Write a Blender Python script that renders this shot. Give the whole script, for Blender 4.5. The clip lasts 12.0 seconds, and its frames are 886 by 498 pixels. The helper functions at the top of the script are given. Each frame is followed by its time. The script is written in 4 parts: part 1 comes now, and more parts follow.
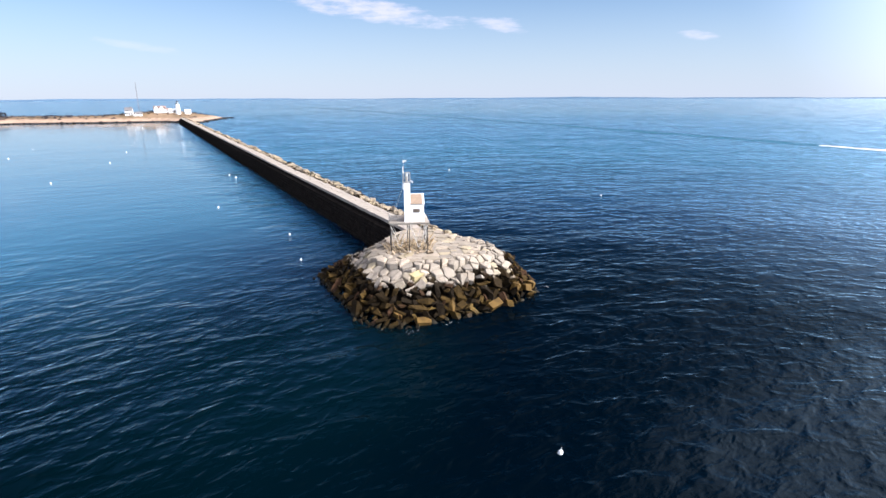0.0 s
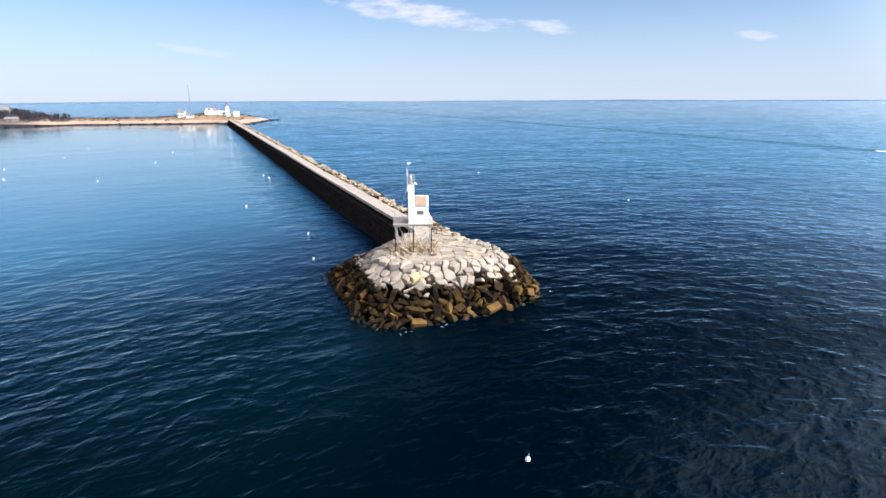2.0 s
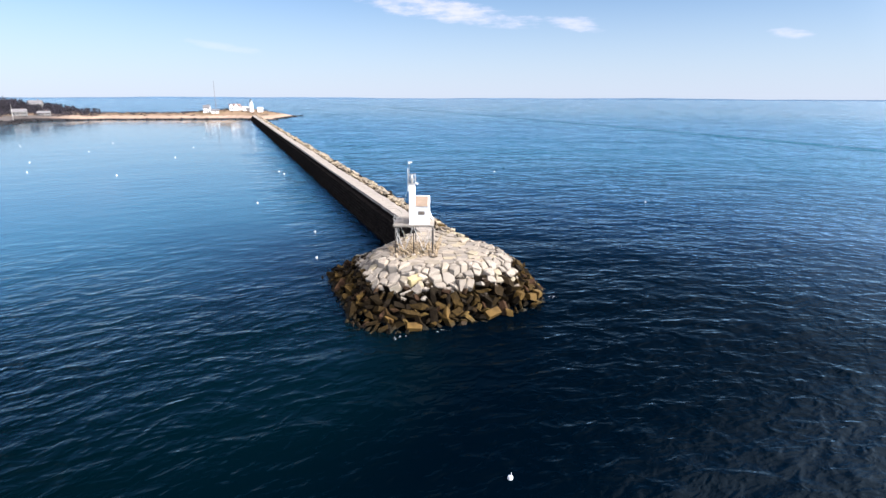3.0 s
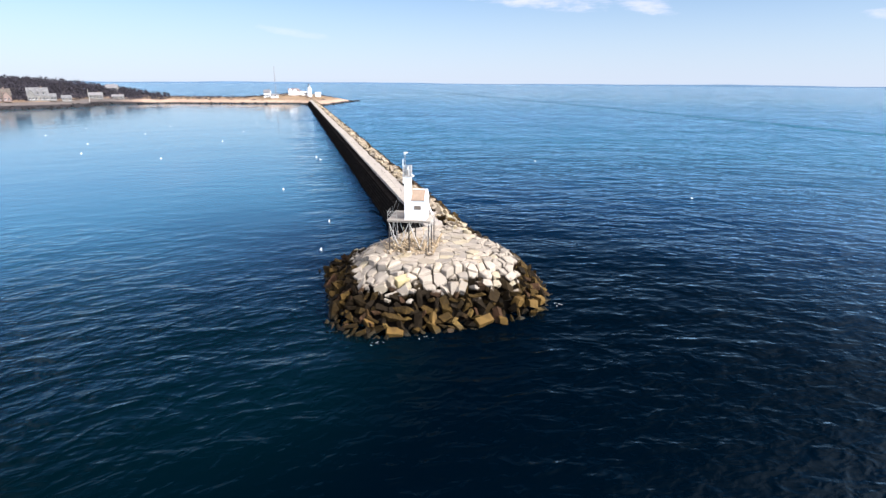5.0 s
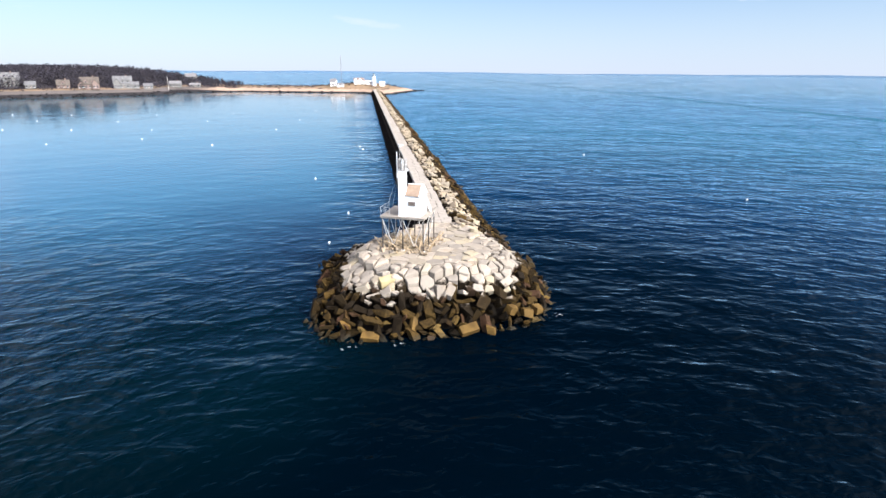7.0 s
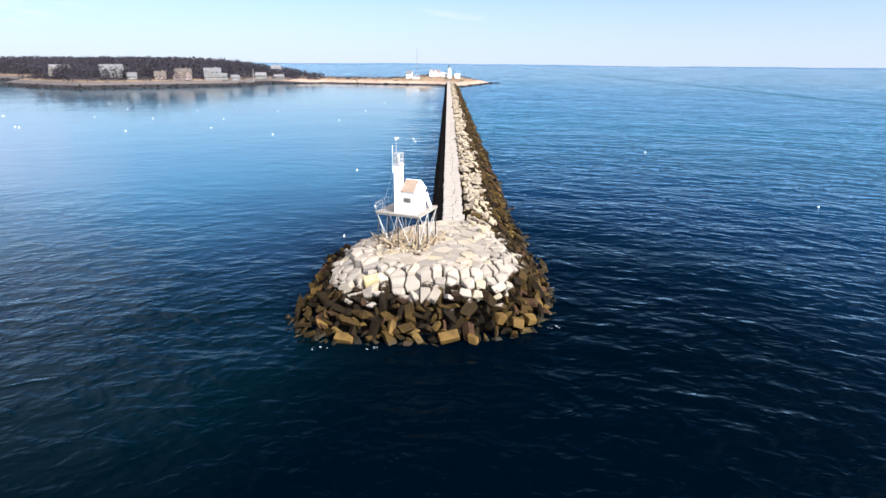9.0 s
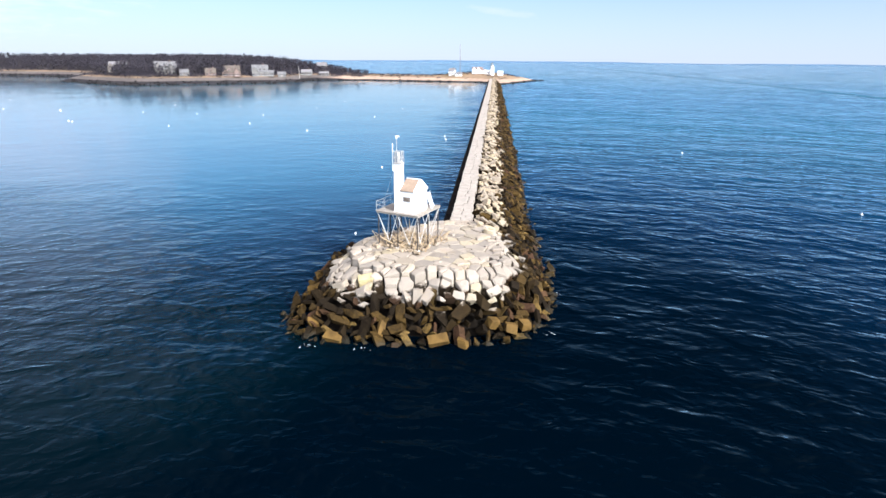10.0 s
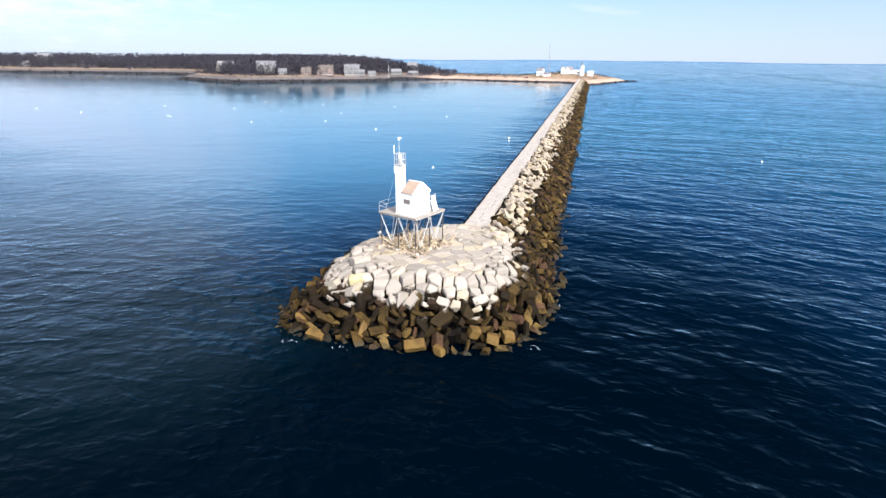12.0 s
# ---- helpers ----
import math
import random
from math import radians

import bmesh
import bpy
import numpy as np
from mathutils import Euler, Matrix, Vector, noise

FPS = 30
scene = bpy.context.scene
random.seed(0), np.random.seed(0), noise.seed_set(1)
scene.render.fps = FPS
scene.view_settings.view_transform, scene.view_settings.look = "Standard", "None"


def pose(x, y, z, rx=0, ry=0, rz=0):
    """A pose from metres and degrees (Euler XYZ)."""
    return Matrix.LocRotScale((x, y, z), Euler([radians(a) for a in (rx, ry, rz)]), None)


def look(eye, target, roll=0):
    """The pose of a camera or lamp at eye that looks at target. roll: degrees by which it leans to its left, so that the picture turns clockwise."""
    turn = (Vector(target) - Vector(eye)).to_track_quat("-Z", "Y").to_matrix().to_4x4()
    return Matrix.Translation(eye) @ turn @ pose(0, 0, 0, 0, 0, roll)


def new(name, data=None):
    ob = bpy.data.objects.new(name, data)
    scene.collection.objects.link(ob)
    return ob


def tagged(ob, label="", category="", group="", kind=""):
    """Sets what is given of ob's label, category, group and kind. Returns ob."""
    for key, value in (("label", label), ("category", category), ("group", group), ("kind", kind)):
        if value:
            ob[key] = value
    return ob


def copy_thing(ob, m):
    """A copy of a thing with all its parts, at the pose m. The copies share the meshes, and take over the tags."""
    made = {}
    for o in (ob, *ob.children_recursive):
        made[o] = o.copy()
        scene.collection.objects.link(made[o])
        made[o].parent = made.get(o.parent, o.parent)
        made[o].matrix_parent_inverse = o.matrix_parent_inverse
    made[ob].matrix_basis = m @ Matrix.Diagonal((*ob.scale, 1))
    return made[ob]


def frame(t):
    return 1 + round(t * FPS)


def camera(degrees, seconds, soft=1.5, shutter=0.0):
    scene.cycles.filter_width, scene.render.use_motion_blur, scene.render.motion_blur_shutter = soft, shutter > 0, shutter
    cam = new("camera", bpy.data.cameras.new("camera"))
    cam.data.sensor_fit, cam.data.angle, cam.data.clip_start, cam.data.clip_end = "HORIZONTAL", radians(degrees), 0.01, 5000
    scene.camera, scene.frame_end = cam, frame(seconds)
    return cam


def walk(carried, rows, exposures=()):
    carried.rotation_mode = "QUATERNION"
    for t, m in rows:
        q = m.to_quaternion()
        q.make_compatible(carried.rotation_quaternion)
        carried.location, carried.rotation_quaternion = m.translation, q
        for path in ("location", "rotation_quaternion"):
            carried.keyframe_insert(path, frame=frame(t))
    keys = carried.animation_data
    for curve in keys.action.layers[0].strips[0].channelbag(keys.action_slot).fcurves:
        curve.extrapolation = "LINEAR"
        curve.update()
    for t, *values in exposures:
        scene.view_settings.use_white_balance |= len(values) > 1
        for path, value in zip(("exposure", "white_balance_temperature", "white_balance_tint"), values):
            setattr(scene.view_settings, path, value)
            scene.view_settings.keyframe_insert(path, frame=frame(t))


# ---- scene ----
cam = camera(77.9, 12.0)
PATH = [
    (0, (-30.796, -64.842, 25.358), (-29.887, -63.144, 24.82), -0.2),
    (0.5, (-29.765, -65.689, 25.352), (-28.883, -63.975, 24.821), -0.3),
    (1, (-28.7, -66.431, 25.352), (-27.851, -64.698, 24.824), -0.3),
    (1.5, (-27.482, -66.992, 25.346), (-26.671, -65.242, 24.819), -0.3),
    (2, (-26.118, -67.242, 25.34), (-25.347, -65.474, 24.811), -0.2),
    (2.5, (-24.586, -67.055, 25.361), (-23.853, -65.271, 24.831), 0.1),
    (3, (-22.787, -66.491, 25.41), (-22.091, -64.695, 24.872), 0.2),
    (5, (-13.802, -63.593, 25.36), (-13.308, -61.745, 24.774), 0.4),
    (5.5, (-11.591, -62.894, 25.348), (-11.149, -61.037, 24.751), 0.4),
    (6, (-9.317, -62.257, 25.278), (-8.934, -60.39, 24.673), 0.3),
    (6.5, (-7.051, -61.562, 25.228), (-6.728, -59.686, 24.614), 0.4),
    (7, (-4.863, -60.876, 25.173), (-4.601, -58.993, 24.553), 0.5),
    (9, (4.242, -57.994, 24.915), (4.231, -56.101, 24.269), 0.5),
    (9.5, (6.56, -57.296, 24.923), (6.473, -55.407, 24.273), 0.5),
    (10, (8.86, -56.652, 24.954), (8.696, -54.77, 24.298), 0.5),
    (10.5, (11.2, -55.981, 25.031), (10.958, -54.107, 24.374), 0.5),
    (11, (13.461, -55.349, 25.142), (13.142, -53.488, 24.483), 0.6),
    (11.5, (15.69, -54.774, 25.22), (15.294, -52.928, 24.56), 0.5),
    (12, (17.981, -54.152, 25.261), (17.51, -52.324, 24.601), 0.5),
]
walk(cam, [(t, look(eye, target, roll)) for t, eye, target, roll in PATH], exposures=[(0, 0.66, 5750, 12), (5, 0.72, 5750, 11), (9, 0.77, 5650, 10), (12, 0.76, 5550, 10)])

# ---- light, sky and exposure ----
SUN_AZ, SUN_EL = -45.0, 33.0
sun_dir = Vector((math.cos(radians(SUN_EL)) * math.cos(radians(SUN_AZ)), math.cos(radians(SUN_EL)) * math.sin(radians(SUN_AZ)), math.sin(radians(SUN_EL))))
sun = new("sun", bpy.data.lights.new("sun", "SUN"))
sun.data.energy, sun.data.angle, sun.data.color = 5.1, radians(0.55), (1.0, 0.92, 0.80)
sun.matrix_world = look(sun_dir * 300, (0, 0, 0))

world = bpy.data.worlds.new("sky")
scene.world = world
world.use_nodes = True
wn, wl = world.node_tree.nodes, world.node_tree.links
wn.clear()


def wnode(kind, **values):
    n = wn.new(kind)
    for k, v in values.items():
        if k == "op":
            n.operation = v
        else:
            n.inputs[int(k[1:])].default_value = v
    return n


sky = wn.new("ShaderNodeTexSky")
sky.sky_type, sky.sun_disc = "NISHITA", False
sky.sun_elevation, sky.sun_rotation = radians(SUN_EL), radians(90 - SUN_AZ)
sky.air_density, sky.dust_density, sky.ozone_density = 1.0, 0.0, 4.0
coord = wn.new("ShaderNodeTexCoord")
sep = wn.new("ShaderNodeSeparateXYZ")
wl.new(coord.outputs["Generated"], sep.inputs[0])
azim = wnode("ShaderNodeMath", op="ARCTAN2")
wl.new(sep.outputs["Y"], azim.inputs[0])
wl.new(sep.outputs["X"], azim.inputs[1])
elev = wnode("ShaderNodeMath", op="ARCSINE")
wl.new(sep.outputs["Z"], elev.inputs[0])
streak = wn.new("ShaderNodeMapping")
streak.inputs["Scale"].default_value = (9, 9, 42)
wl.new(coord.outputs["Generated"], streak.inputs[0])
fleece = wn.new("ShaderNodeTexNoise")
fleece.inputs["Scale"].default_value, fleece.inputs["Detail"].default_value, fleece.inputs["Roughness"].default_value = 2.2, 7, 0.62
wl.new(streak.outputs[0], fleece.inputs["Vector"])
# thin fair-weather clouds, then broad banks: azimuth, elevation, half widths, density
# the last two banks are unseen, added to brighten the water's reflections
CLOUDS = [(69.0, 8.0, 10.5, 1.25, 0.62), (56.0, 6.6, 3.4, 0.8, 0.5), (38.0, 5.1, 2.0, 0.5, 0.45), (89.5, 4.3, 4.5, 0.45, 0.2), (101.5, 8.6, 4.5, 0.6, 0.25), (172.0, 17.0, 56.0, 16.0, 0.62), (172.0, 46.0, 60.0, 34.0, 1.0), (-4.0, 40.0, 48.0, 31.0, 1.0)]
cover = None
for az, el, half_w, half_h, dense in CLOUDS:
    dx = wnode("ShaderNodeMath", op="SUBTRACT", i1=radians(az))
    wl.new(azim.outputs[0], dx.inputs[0])
    dx2 = wnode("ShaderNodeMath", op="DIVIDE", i1=radians(half_w))
    wl.new(dx.outputs[0], dx2.inputs[0])
    lean = wnode("ShaderNodeMath", op="MULTIPLY", i1=0.13)
    wl.new(dx.outputs[0], lean.inputs[0])
    dy = wnode("ShaderNodeMath", op="SUBTRACT", i1=radians(el))
    wl.new(elev.outputs[0], dy.inputs[0])
    dy1 = wnode("ShaderNodeMath", op="SUBTRACT")
    wl.new(dy.outputs[0], dy1.inputs[0])
    wl.new(lean.outputs[0], dy1.inputs[1])
    dy2 = wnode("ShaderNodeMath", op="DIVIDE", i1=radians(half_h))
    wl.new(dy1.outputs[0], dy2.inputs[0])
    px = wnode("ShaderNodeMath", op="MULTIPLY")
    py = wnode("ShaderNodeMath", op="MULTIPLY")
    for n, src in ((px, dx2), (py, dy2)):
        wl.new(src.outputs[0], n.inputs[0])
        wl.new(src.outputs[0], n.inputs[1])
    rr = wnode("ShaderNodeMath", op="ADD")
    wl.new(px.outputs[0], rr.inputs[0])
    wl.new(py.outputs[0], rr.inputs[1])
    body = wnode("ShaderNodeMath", op="MULTIPLY_ADD", i1=-1.0, i2=1.0)
    wl.new(rr.outputs[0], body.inputs[0])
    rag = wnode("ShaderNodeMath", op="MULTIPLY_ADD", i1=2.6 if half_w < 20 else 0.8, i2=-1.45 if half_w < 20 else -0.42)
    wl.new(fleece.outputs["Fac"], rag.inputs[0])
    both = wnode("ShaderNodeMath", op="ADD")
    wl.new(body.outputs[0], both.inputs[0])
    wl.new(rag.outputs[0], both.inputs[1])
    step = wn.new("ShaderNodeMapRange")
    step.interpolation_type = "SMOOTHSTEP"
    step.inputs["From Min"].default_value, step.inputs["From Max"].default_value, step.inputs["To Max"].default_value = 0.0, 1.1 if half_w < 20 else 0.5, dense
    wl.new(both.outputs[0], step.inputs["Value"])
    if cover is None:
        cover = step.outputs[0]
    else:
        top = wnode("ShaderNodeMath", op="MAXIMUM")
        wl.new(cover, top.inputs[0])
        wl.new(step.outputs[0], top.inputs[1])
        cover = top.outputs[0]
cloudy = wn.new("ShaderNodeMix")
cloudy.data_type = "RGBA"
cloudy.inputs["B"].default_value = (9.6, 8.4, 8.8, 1)
wl.new(cover, cloudy.inputs["Factor"])
# sea haze: whitens and cools the lowest degrees of the sky
haze = wn.new("ShaderNodeMapRange")
haze.interpolation_type = "SMOOTHSTEP"
haze.inputs["From Min"].default_value, haze.inputs["From Max"].default_value = radians(13.5), radians(-3)
haze.inputs["To Max"].default_value = 0.92
wl.new(elev.outputs[0], haze.inputs["Value"])
hazed = wn.new("ShaderNodeMix")
hazed.data_type, hazed.blend_type = "RGBA", "MIX"
hazed.inputs["B"].default_value = (5.6, 6.0, 6.75, 1)
wl.new(haze.outputs[0], hazed.inputs["Factor"])
wl.new(sky.outputs[0], hazed.inputs["A"])
wl.new(hazed.outputs["Result"], cloudy.inputs["A"])
# the sky brightens round the sun
facing = wn.new("ShaderNodeVectorMath")
facing.operation = "DOT_PRODUCT"
facing.inputs[1].default_value = sun_dir
wl.new(coord.outputs["Generated"], facing.inputs[0])
glow = wn.new("ShaderNodeMapRange")
glow.interpolation_type = "SMOOTHSTEP"
glow.inputs["From Min"].default_value, glow.inputs["From Max"].default_value = 0.20, 0.97
wl.new(facing.outputs["Value"], glow.inputs["Value"])
glare = wn.new("ShaderNodeMix")
glare.data_type, glare.blend_type = "RGBA", "ADD"
glare.inputs["B"].default_value = (28.0, 25.6, 23.0, 1)
wl.new(glow.outputs[0], glare.inputs["Factor"])
wl.new(cloudy.outputs["Result"], glare.inputs["A"])
back = wn.new("ShaderNodeBackground")
back.inputs["Strength"].default_value = 0.08
wl.new(glare.outputs["Result"], back.inputs["Color"])
out = wn.new("ShaderNodeOutputWorld")
wl.new(back.outputs[0], out.inputs[0])


# ---- materials ----
class Shade:
    """A small builder for node materials."""

    def __init__(self, name, rough=0.8, metal=0.0):
        self.m = bpy.data.materials.new(name)
        self.m.use_nodes = True
        self.n, self.l = self.m.node_tree.nodes, self.m.node_tree.links
        self.bsdf = self.n["Principled BSDF"]
        self.bsdf.inputs["Roughness"].default_value, self.bsdf.inputs["Metallic"].default_value = rough, metal
        self.bsdf.inputs["Specular IOR Level"].default_value = 0.5 if rough < 0.6 else 0.16
        self.geo = self.n.new("ShaderNodeNewGeometry")
        self.pos = self.geo.outputs["Position"]

    def put(self, socket, value):
        if hasattr(value, "is_output"):
            self.l.new(value, socket)
        else:
            socket.default_value = value

    def math(self, op, a, b=0.0, c=0.0):
        n = self.n.new("ShaderNodeMath")
        n.operation = op
        for s, v in zip(n.inputs, (a, b, c)):
            self.put(s, v)
        return n.outputs[0]

    def noise(self, scale, detail=4, rough=0.55, stretch=None, turn=0.0, vector=None, warp=0.0):
        vec = vector or self.pos
        if stretch or turn:
            mp = self.n.new("ShaderNodeMapping")
            mp.vector_type = "TEXTURE"
            mp.inputs["Rotation"].default_value = (0, 0, radians(turn))
            mp.inputs["Scale"].default_value = stretch or (1, 1, 1)
            self.l.new(vec, mp.inputs[0])
            vec = mp.outputs[0]
        t = self.n.new("ShaderNodeTexNoise")
        t.inputs["Scale"].default_value, t.inputs["Detail"].default_value, t.inputs["Roughness"].default_value = scale, detail, rough
        t.inputs["Distortion"].default_value = warp
        self.l.new(vec, t.inputs["Vector"])
        return t.outputs["Fac"]

    def ramp(self, value, lo, hi, a=0.0, b=1.0):
        n = self.n.new("ShaderNodeMapRange")
        n.interpolation_type = "SMOOTHSTEP"
        for k, v in (("Value", value), ("From Min", lo), ("From Max", hi), ("To Min", a), ("To Max", b)):
            self.put(n.inputs[k], v)
        return n.outputs[0]

    def mix(self, f, a, b, mode="MIX"):
        n = self.n.new("ShaderNodeMix")
        n.data_type, n.blend_type = "RGBA", mode
        self.put(n.inputs["Factor"], f)
        for k, v in (("A", a), ("B", b)):
            self.put(n.inputs[k], (*v, 1) if isinstance(v, tuple) else v)
        return n.outputs["Result"]

    def chance(self):
        """A random number for each object and each loose piece of a mesh."""
        info = self.n.new("ShaderNodeObjectInfo")
        return self.math("FRACT", self.math("ADD", info.outputs["Random"], self.geo.outputs["Random Per Island"]))

    def axis(self, which):
        s = self.n.new("ShaderNodeSeparateXYZ")
        self.l.new(self.pos, s.inputs[0])
        return s.outputs[which]

    def bump(self, height, distance, strength=1.0, after=None):
        b = self.n.new("ShaderNodeBump")
        self.put(b.inputs["Strength"], strength)
        self.put(b.inputs["Distance"], distance)
        self.put(b.inputs["Height"], height)
        if after is not None:
            self.l.new(after, b.inputs["Normal"])
        self.l.new(b.outputs[0], self.bsdf.inputs["Normal"])
        return b.outputs[0]

    def colour(self, c):
        self.put(self.bsdf.inputs["Base Color"], (*c, 1) if isinstance(c, tuple) else c)
        return self


def plain(name, c, rough=0.7, metal=0.0, vary=0.25, scale=1.5, grain=0.004):
    s = Shade(name, rough, metal)
    dark = tuple(v * (1 - vary) for v in c)
    blot = s.mix(s.ramp(s.noise(scale, 6, 0.65), 0.35, 0.68), c, dark)
    s.colour(s.mix(s.math("MULTIPLY", s.chance(), 0.25), blot, dark))
    s.bump(s.noise(scale * 9, 3), grain)
    return s.m


def granite_shade(name="granite", rise=0.0, mixed=1.7):
    """Quarried granite; below the high-water line it is coated with brown and ochre weed."""
    s = Shade(name, 0.85)
    s.bsdf.inputs["Specular IOR Level"].default_value = 0.07
    ran = s.chance()
    big, fine = s.noise(0.55, 5, 0.6), s.noise(5.5, 6, 0.7)
    pale = s.mix(s.ramp(ran, 0.1, 0.9), (0.36, 0.302, 0.235), (0.235, 0.20, 0.16))
    pale = s.mix(s.ramp(fine, 0.42, 0.75, 0, 0.55), pale, (0.22, 0.185, 0.15))
    pale = s.mix(s.ramp(big, 0.55, 0.75, 0, 0.45), pale, (0.30, 0.225, 0.13))
    if rise:
        pale = s.mix(0.6, pale, (0.27, 0.205, 0.125))
    ran2 = s.math("FRACT", s.math("MULTIPLY", ran, 7.31))
    weed = s.mix(s.ramp(ran2, 0.2, 1.0), (0.006, 0.004, 0.002), (0.062, 0.037, 0.0095))
    ran3 = s.math("FRACT", s.math("MULTIPLY", ran, 23.7))
    weed = s.mix(s.math("MULTIPLY", s.ramp(ran3, 0.88, 0.92, 0, 0.85), s.ramp(s.axis("Z"), 2.2, 0.9, 0.25, 1.0)), weed, (0.15, 0.095, 0.028))
    weed = s.mix(s.ramp(ran3, 0.12, 0.06, 0, 0.7), weed, (0.07, 0.036, 0.020))
    pale = s.mix(s.ramp(ran3, 0.2, 0.75, 0.38, 0.0), pale, (0.22, 0.195, 0.165))
    pale = s.mix(s.ramp(ran2, 0.8, 0.95, 0.0, 0.5), pale, (0.39, 0.32, 0.19))
    weed = s.mix(s.ramp(fine, 0.4, 0.7, 0, 0.7), weed, (0.014, 0.009, 0.004))
    weed = s.mix(s.ramp(s.noise(1.7, 4), 0.5, 0.68, 0, 0.6), weed, (0.013, 0.009, 0.004))
    z = s.axis("Z")
    line = s.math("ADD", z, s.math("ADD", s.math("MULTIPLY_ADD", ran, mixed, -0.5 * mixed), s.math("MULTIPLY_ADD", big, 1.6, -0.8)))
    line = s.math("SUBTRACT", line, s.ramp(s.axis("X"), 9.6, 11.8, 0.0, 1.3))
    line = s.math("SUBTRACT", line, s.ramp(s.axis("X"), -6.5, -9.5, 0.0, 0.55))
    line = s.math("ADD", line, s.math("MULTIPLY_ADD", fine, 0.9, -0.45))
    col = s.mix(s.ramp(line, 2.95 + rise, 3.3 + rise), weed, pale)
    col = s.mix(s.math("MULTIPLY", s.ramp(line, 1.3, 2.1, 0.0, 0.35), s.ramp(line, 3.2, 2.9)), col, (0.014, 0.010, 0.006))  # darker band under the pale stone: shade of the deep gaps put into the weed colour
    wet = s.ramp(s.math("ADD", z, s.math("MULTIPLY_ADD", fine, 0.8, -0.4)), 0.15, 0.6)
    col = s.mix(wet, s.mix(0.6, col, (0.02, 0.018, 0.012)), col)
    s.colour(col)
    s.put(s.bsdf.inputs["Roughness"], s.math("MULTIPLY_ADD", wet, 0.5, 0.35))
    s.bump(s.noise(14, 5, 0.7), 0.03, 0.8, s.bump(s.noise(2.6, 5, 0.6), 0.12))
    return s.m


def water_shade():
    s = Shade("sea_water", 0.06)
    x, y = s.axis("X"), s.axis("Y")
    # the harbour behind the breakwater lies in its lee
    lee_edge = s.math("ADD", x, s.math("MULTIPLY_ADD", s.noise(0.02, 3), 20, -10))
    slant = s.math("ADD", s.math("MULTIPLY_ADD", x, 0.35, y), s.math("MULTIPLY_ADD", s.noise(0.03, 4), 50, -25))
    lee = s.math("MULTIPLY", s.math("MULTIPLY", s.ramp(lee_edge, 8, -22), s.ramp(slant, -38, 40)), s.ramp(y, 680, 640))
    gust = s.noise(0.016, 4, 0.6, (1.0, 2.2, 1), 20)
    # near-black round the head, paler further out: sky reflection put into the body colour
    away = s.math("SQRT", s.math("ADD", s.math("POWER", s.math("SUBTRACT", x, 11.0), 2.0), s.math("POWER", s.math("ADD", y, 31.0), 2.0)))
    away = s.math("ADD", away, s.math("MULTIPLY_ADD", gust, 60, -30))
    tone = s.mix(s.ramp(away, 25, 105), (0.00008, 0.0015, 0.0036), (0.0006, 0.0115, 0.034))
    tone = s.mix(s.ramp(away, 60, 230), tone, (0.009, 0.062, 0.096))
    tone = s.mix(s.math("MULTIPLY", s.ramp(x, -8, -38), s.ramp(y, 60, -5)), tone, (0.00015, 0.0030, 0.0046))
    sky_patch = s.math("SQRT", s.math("ADD", s.math("POWER", s.math("ADD", x, 22.0), 2.0), s.math("POWER", s.math("ADD", y, 13.0), 2.0)))
    tone = s.mix(s.ramp(s.math("ADD", sky_patch, s.math("MULTIPLY_ADD", gust, 12, -6)), 25, 6), tone, (0.0003, 0.0042, 0.0066))  # lighter patch beside the head, sky reflection put into the colour
    # paler again in the lee, the reflected cloud put into the colour
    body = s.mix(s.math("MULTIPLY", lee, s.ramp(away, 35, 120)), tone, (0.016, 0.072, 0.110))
    calm = s.math("MULTIPLY_ADD", lee, -0.93, 1.0)
    force = s.math("MULTIPLY", s.math("MULTIPLY", calm, s.ramp(away, 15, 85, 0.7, 1.0)), s.math("MULTIPLY_ADD", gust, 1.7, 0.15))
    # wave crests run in wide arcs centred behind the camera, to suit its view
    ex, ey = s.math("ADD", x, 5.0), s.math("ADD", y, 170.0)
    ring = s.math("SQRT", s.math("MULTIPLY_ADD", ex, ex, s.math("MULTIPLY", ey, ey)))
    along = s.math("MULTIPLY", s.math("ARCTAN2", ex, ey), 130.0)
    arc = s.n.new("ShaderNodeCombineXYZ")
    s.put(arc.inputs[0], along)
    s.put(arc.inputs[1], s.math("MULTIPLY", s.math("LOGARITHM", ring, math.e), 130.0))
    swell = s.noise(0.085, 2, 0.5, (1.5, 0.75, 1), 8, vector=arc.outputs[0])
    wave = s.noise(0.37, 2, 0.5, (1.5, 0.8, 1), -6, vector=arc.outputs[0], warp=0.5)
    wave2 = s.noise(0.56, 2, 0.5, (1.25, 0.8, 1), 17, vector=arc.outputs[0], warp=0.5)
    crest = s.math("ADD", s.math("POWER", s.ramp(wave, 0.25, 0.8), 1.7), s.math("MULTIPLY", s.math("POWER", s.ramp(wave2, 0.25, 0.8), 1.7), 0.6))
    chop = s.noise(1.1, 3, 0.5, (1.2, 0.85, 1), 5, vector=arc.outputs[0], warp=0.4)
    grow = s.math("POWER", s.math("DIVIDE", ring, 130.0), 0.7)
    b = s.bump(swell, s.math("MULTIPLY", grow, 0.9), calm)
    b = s.bump(crest, s.math("MULTIPLY", grow, 0.23), force, b)
    b = s.bump(chop, 0.14, force, b)
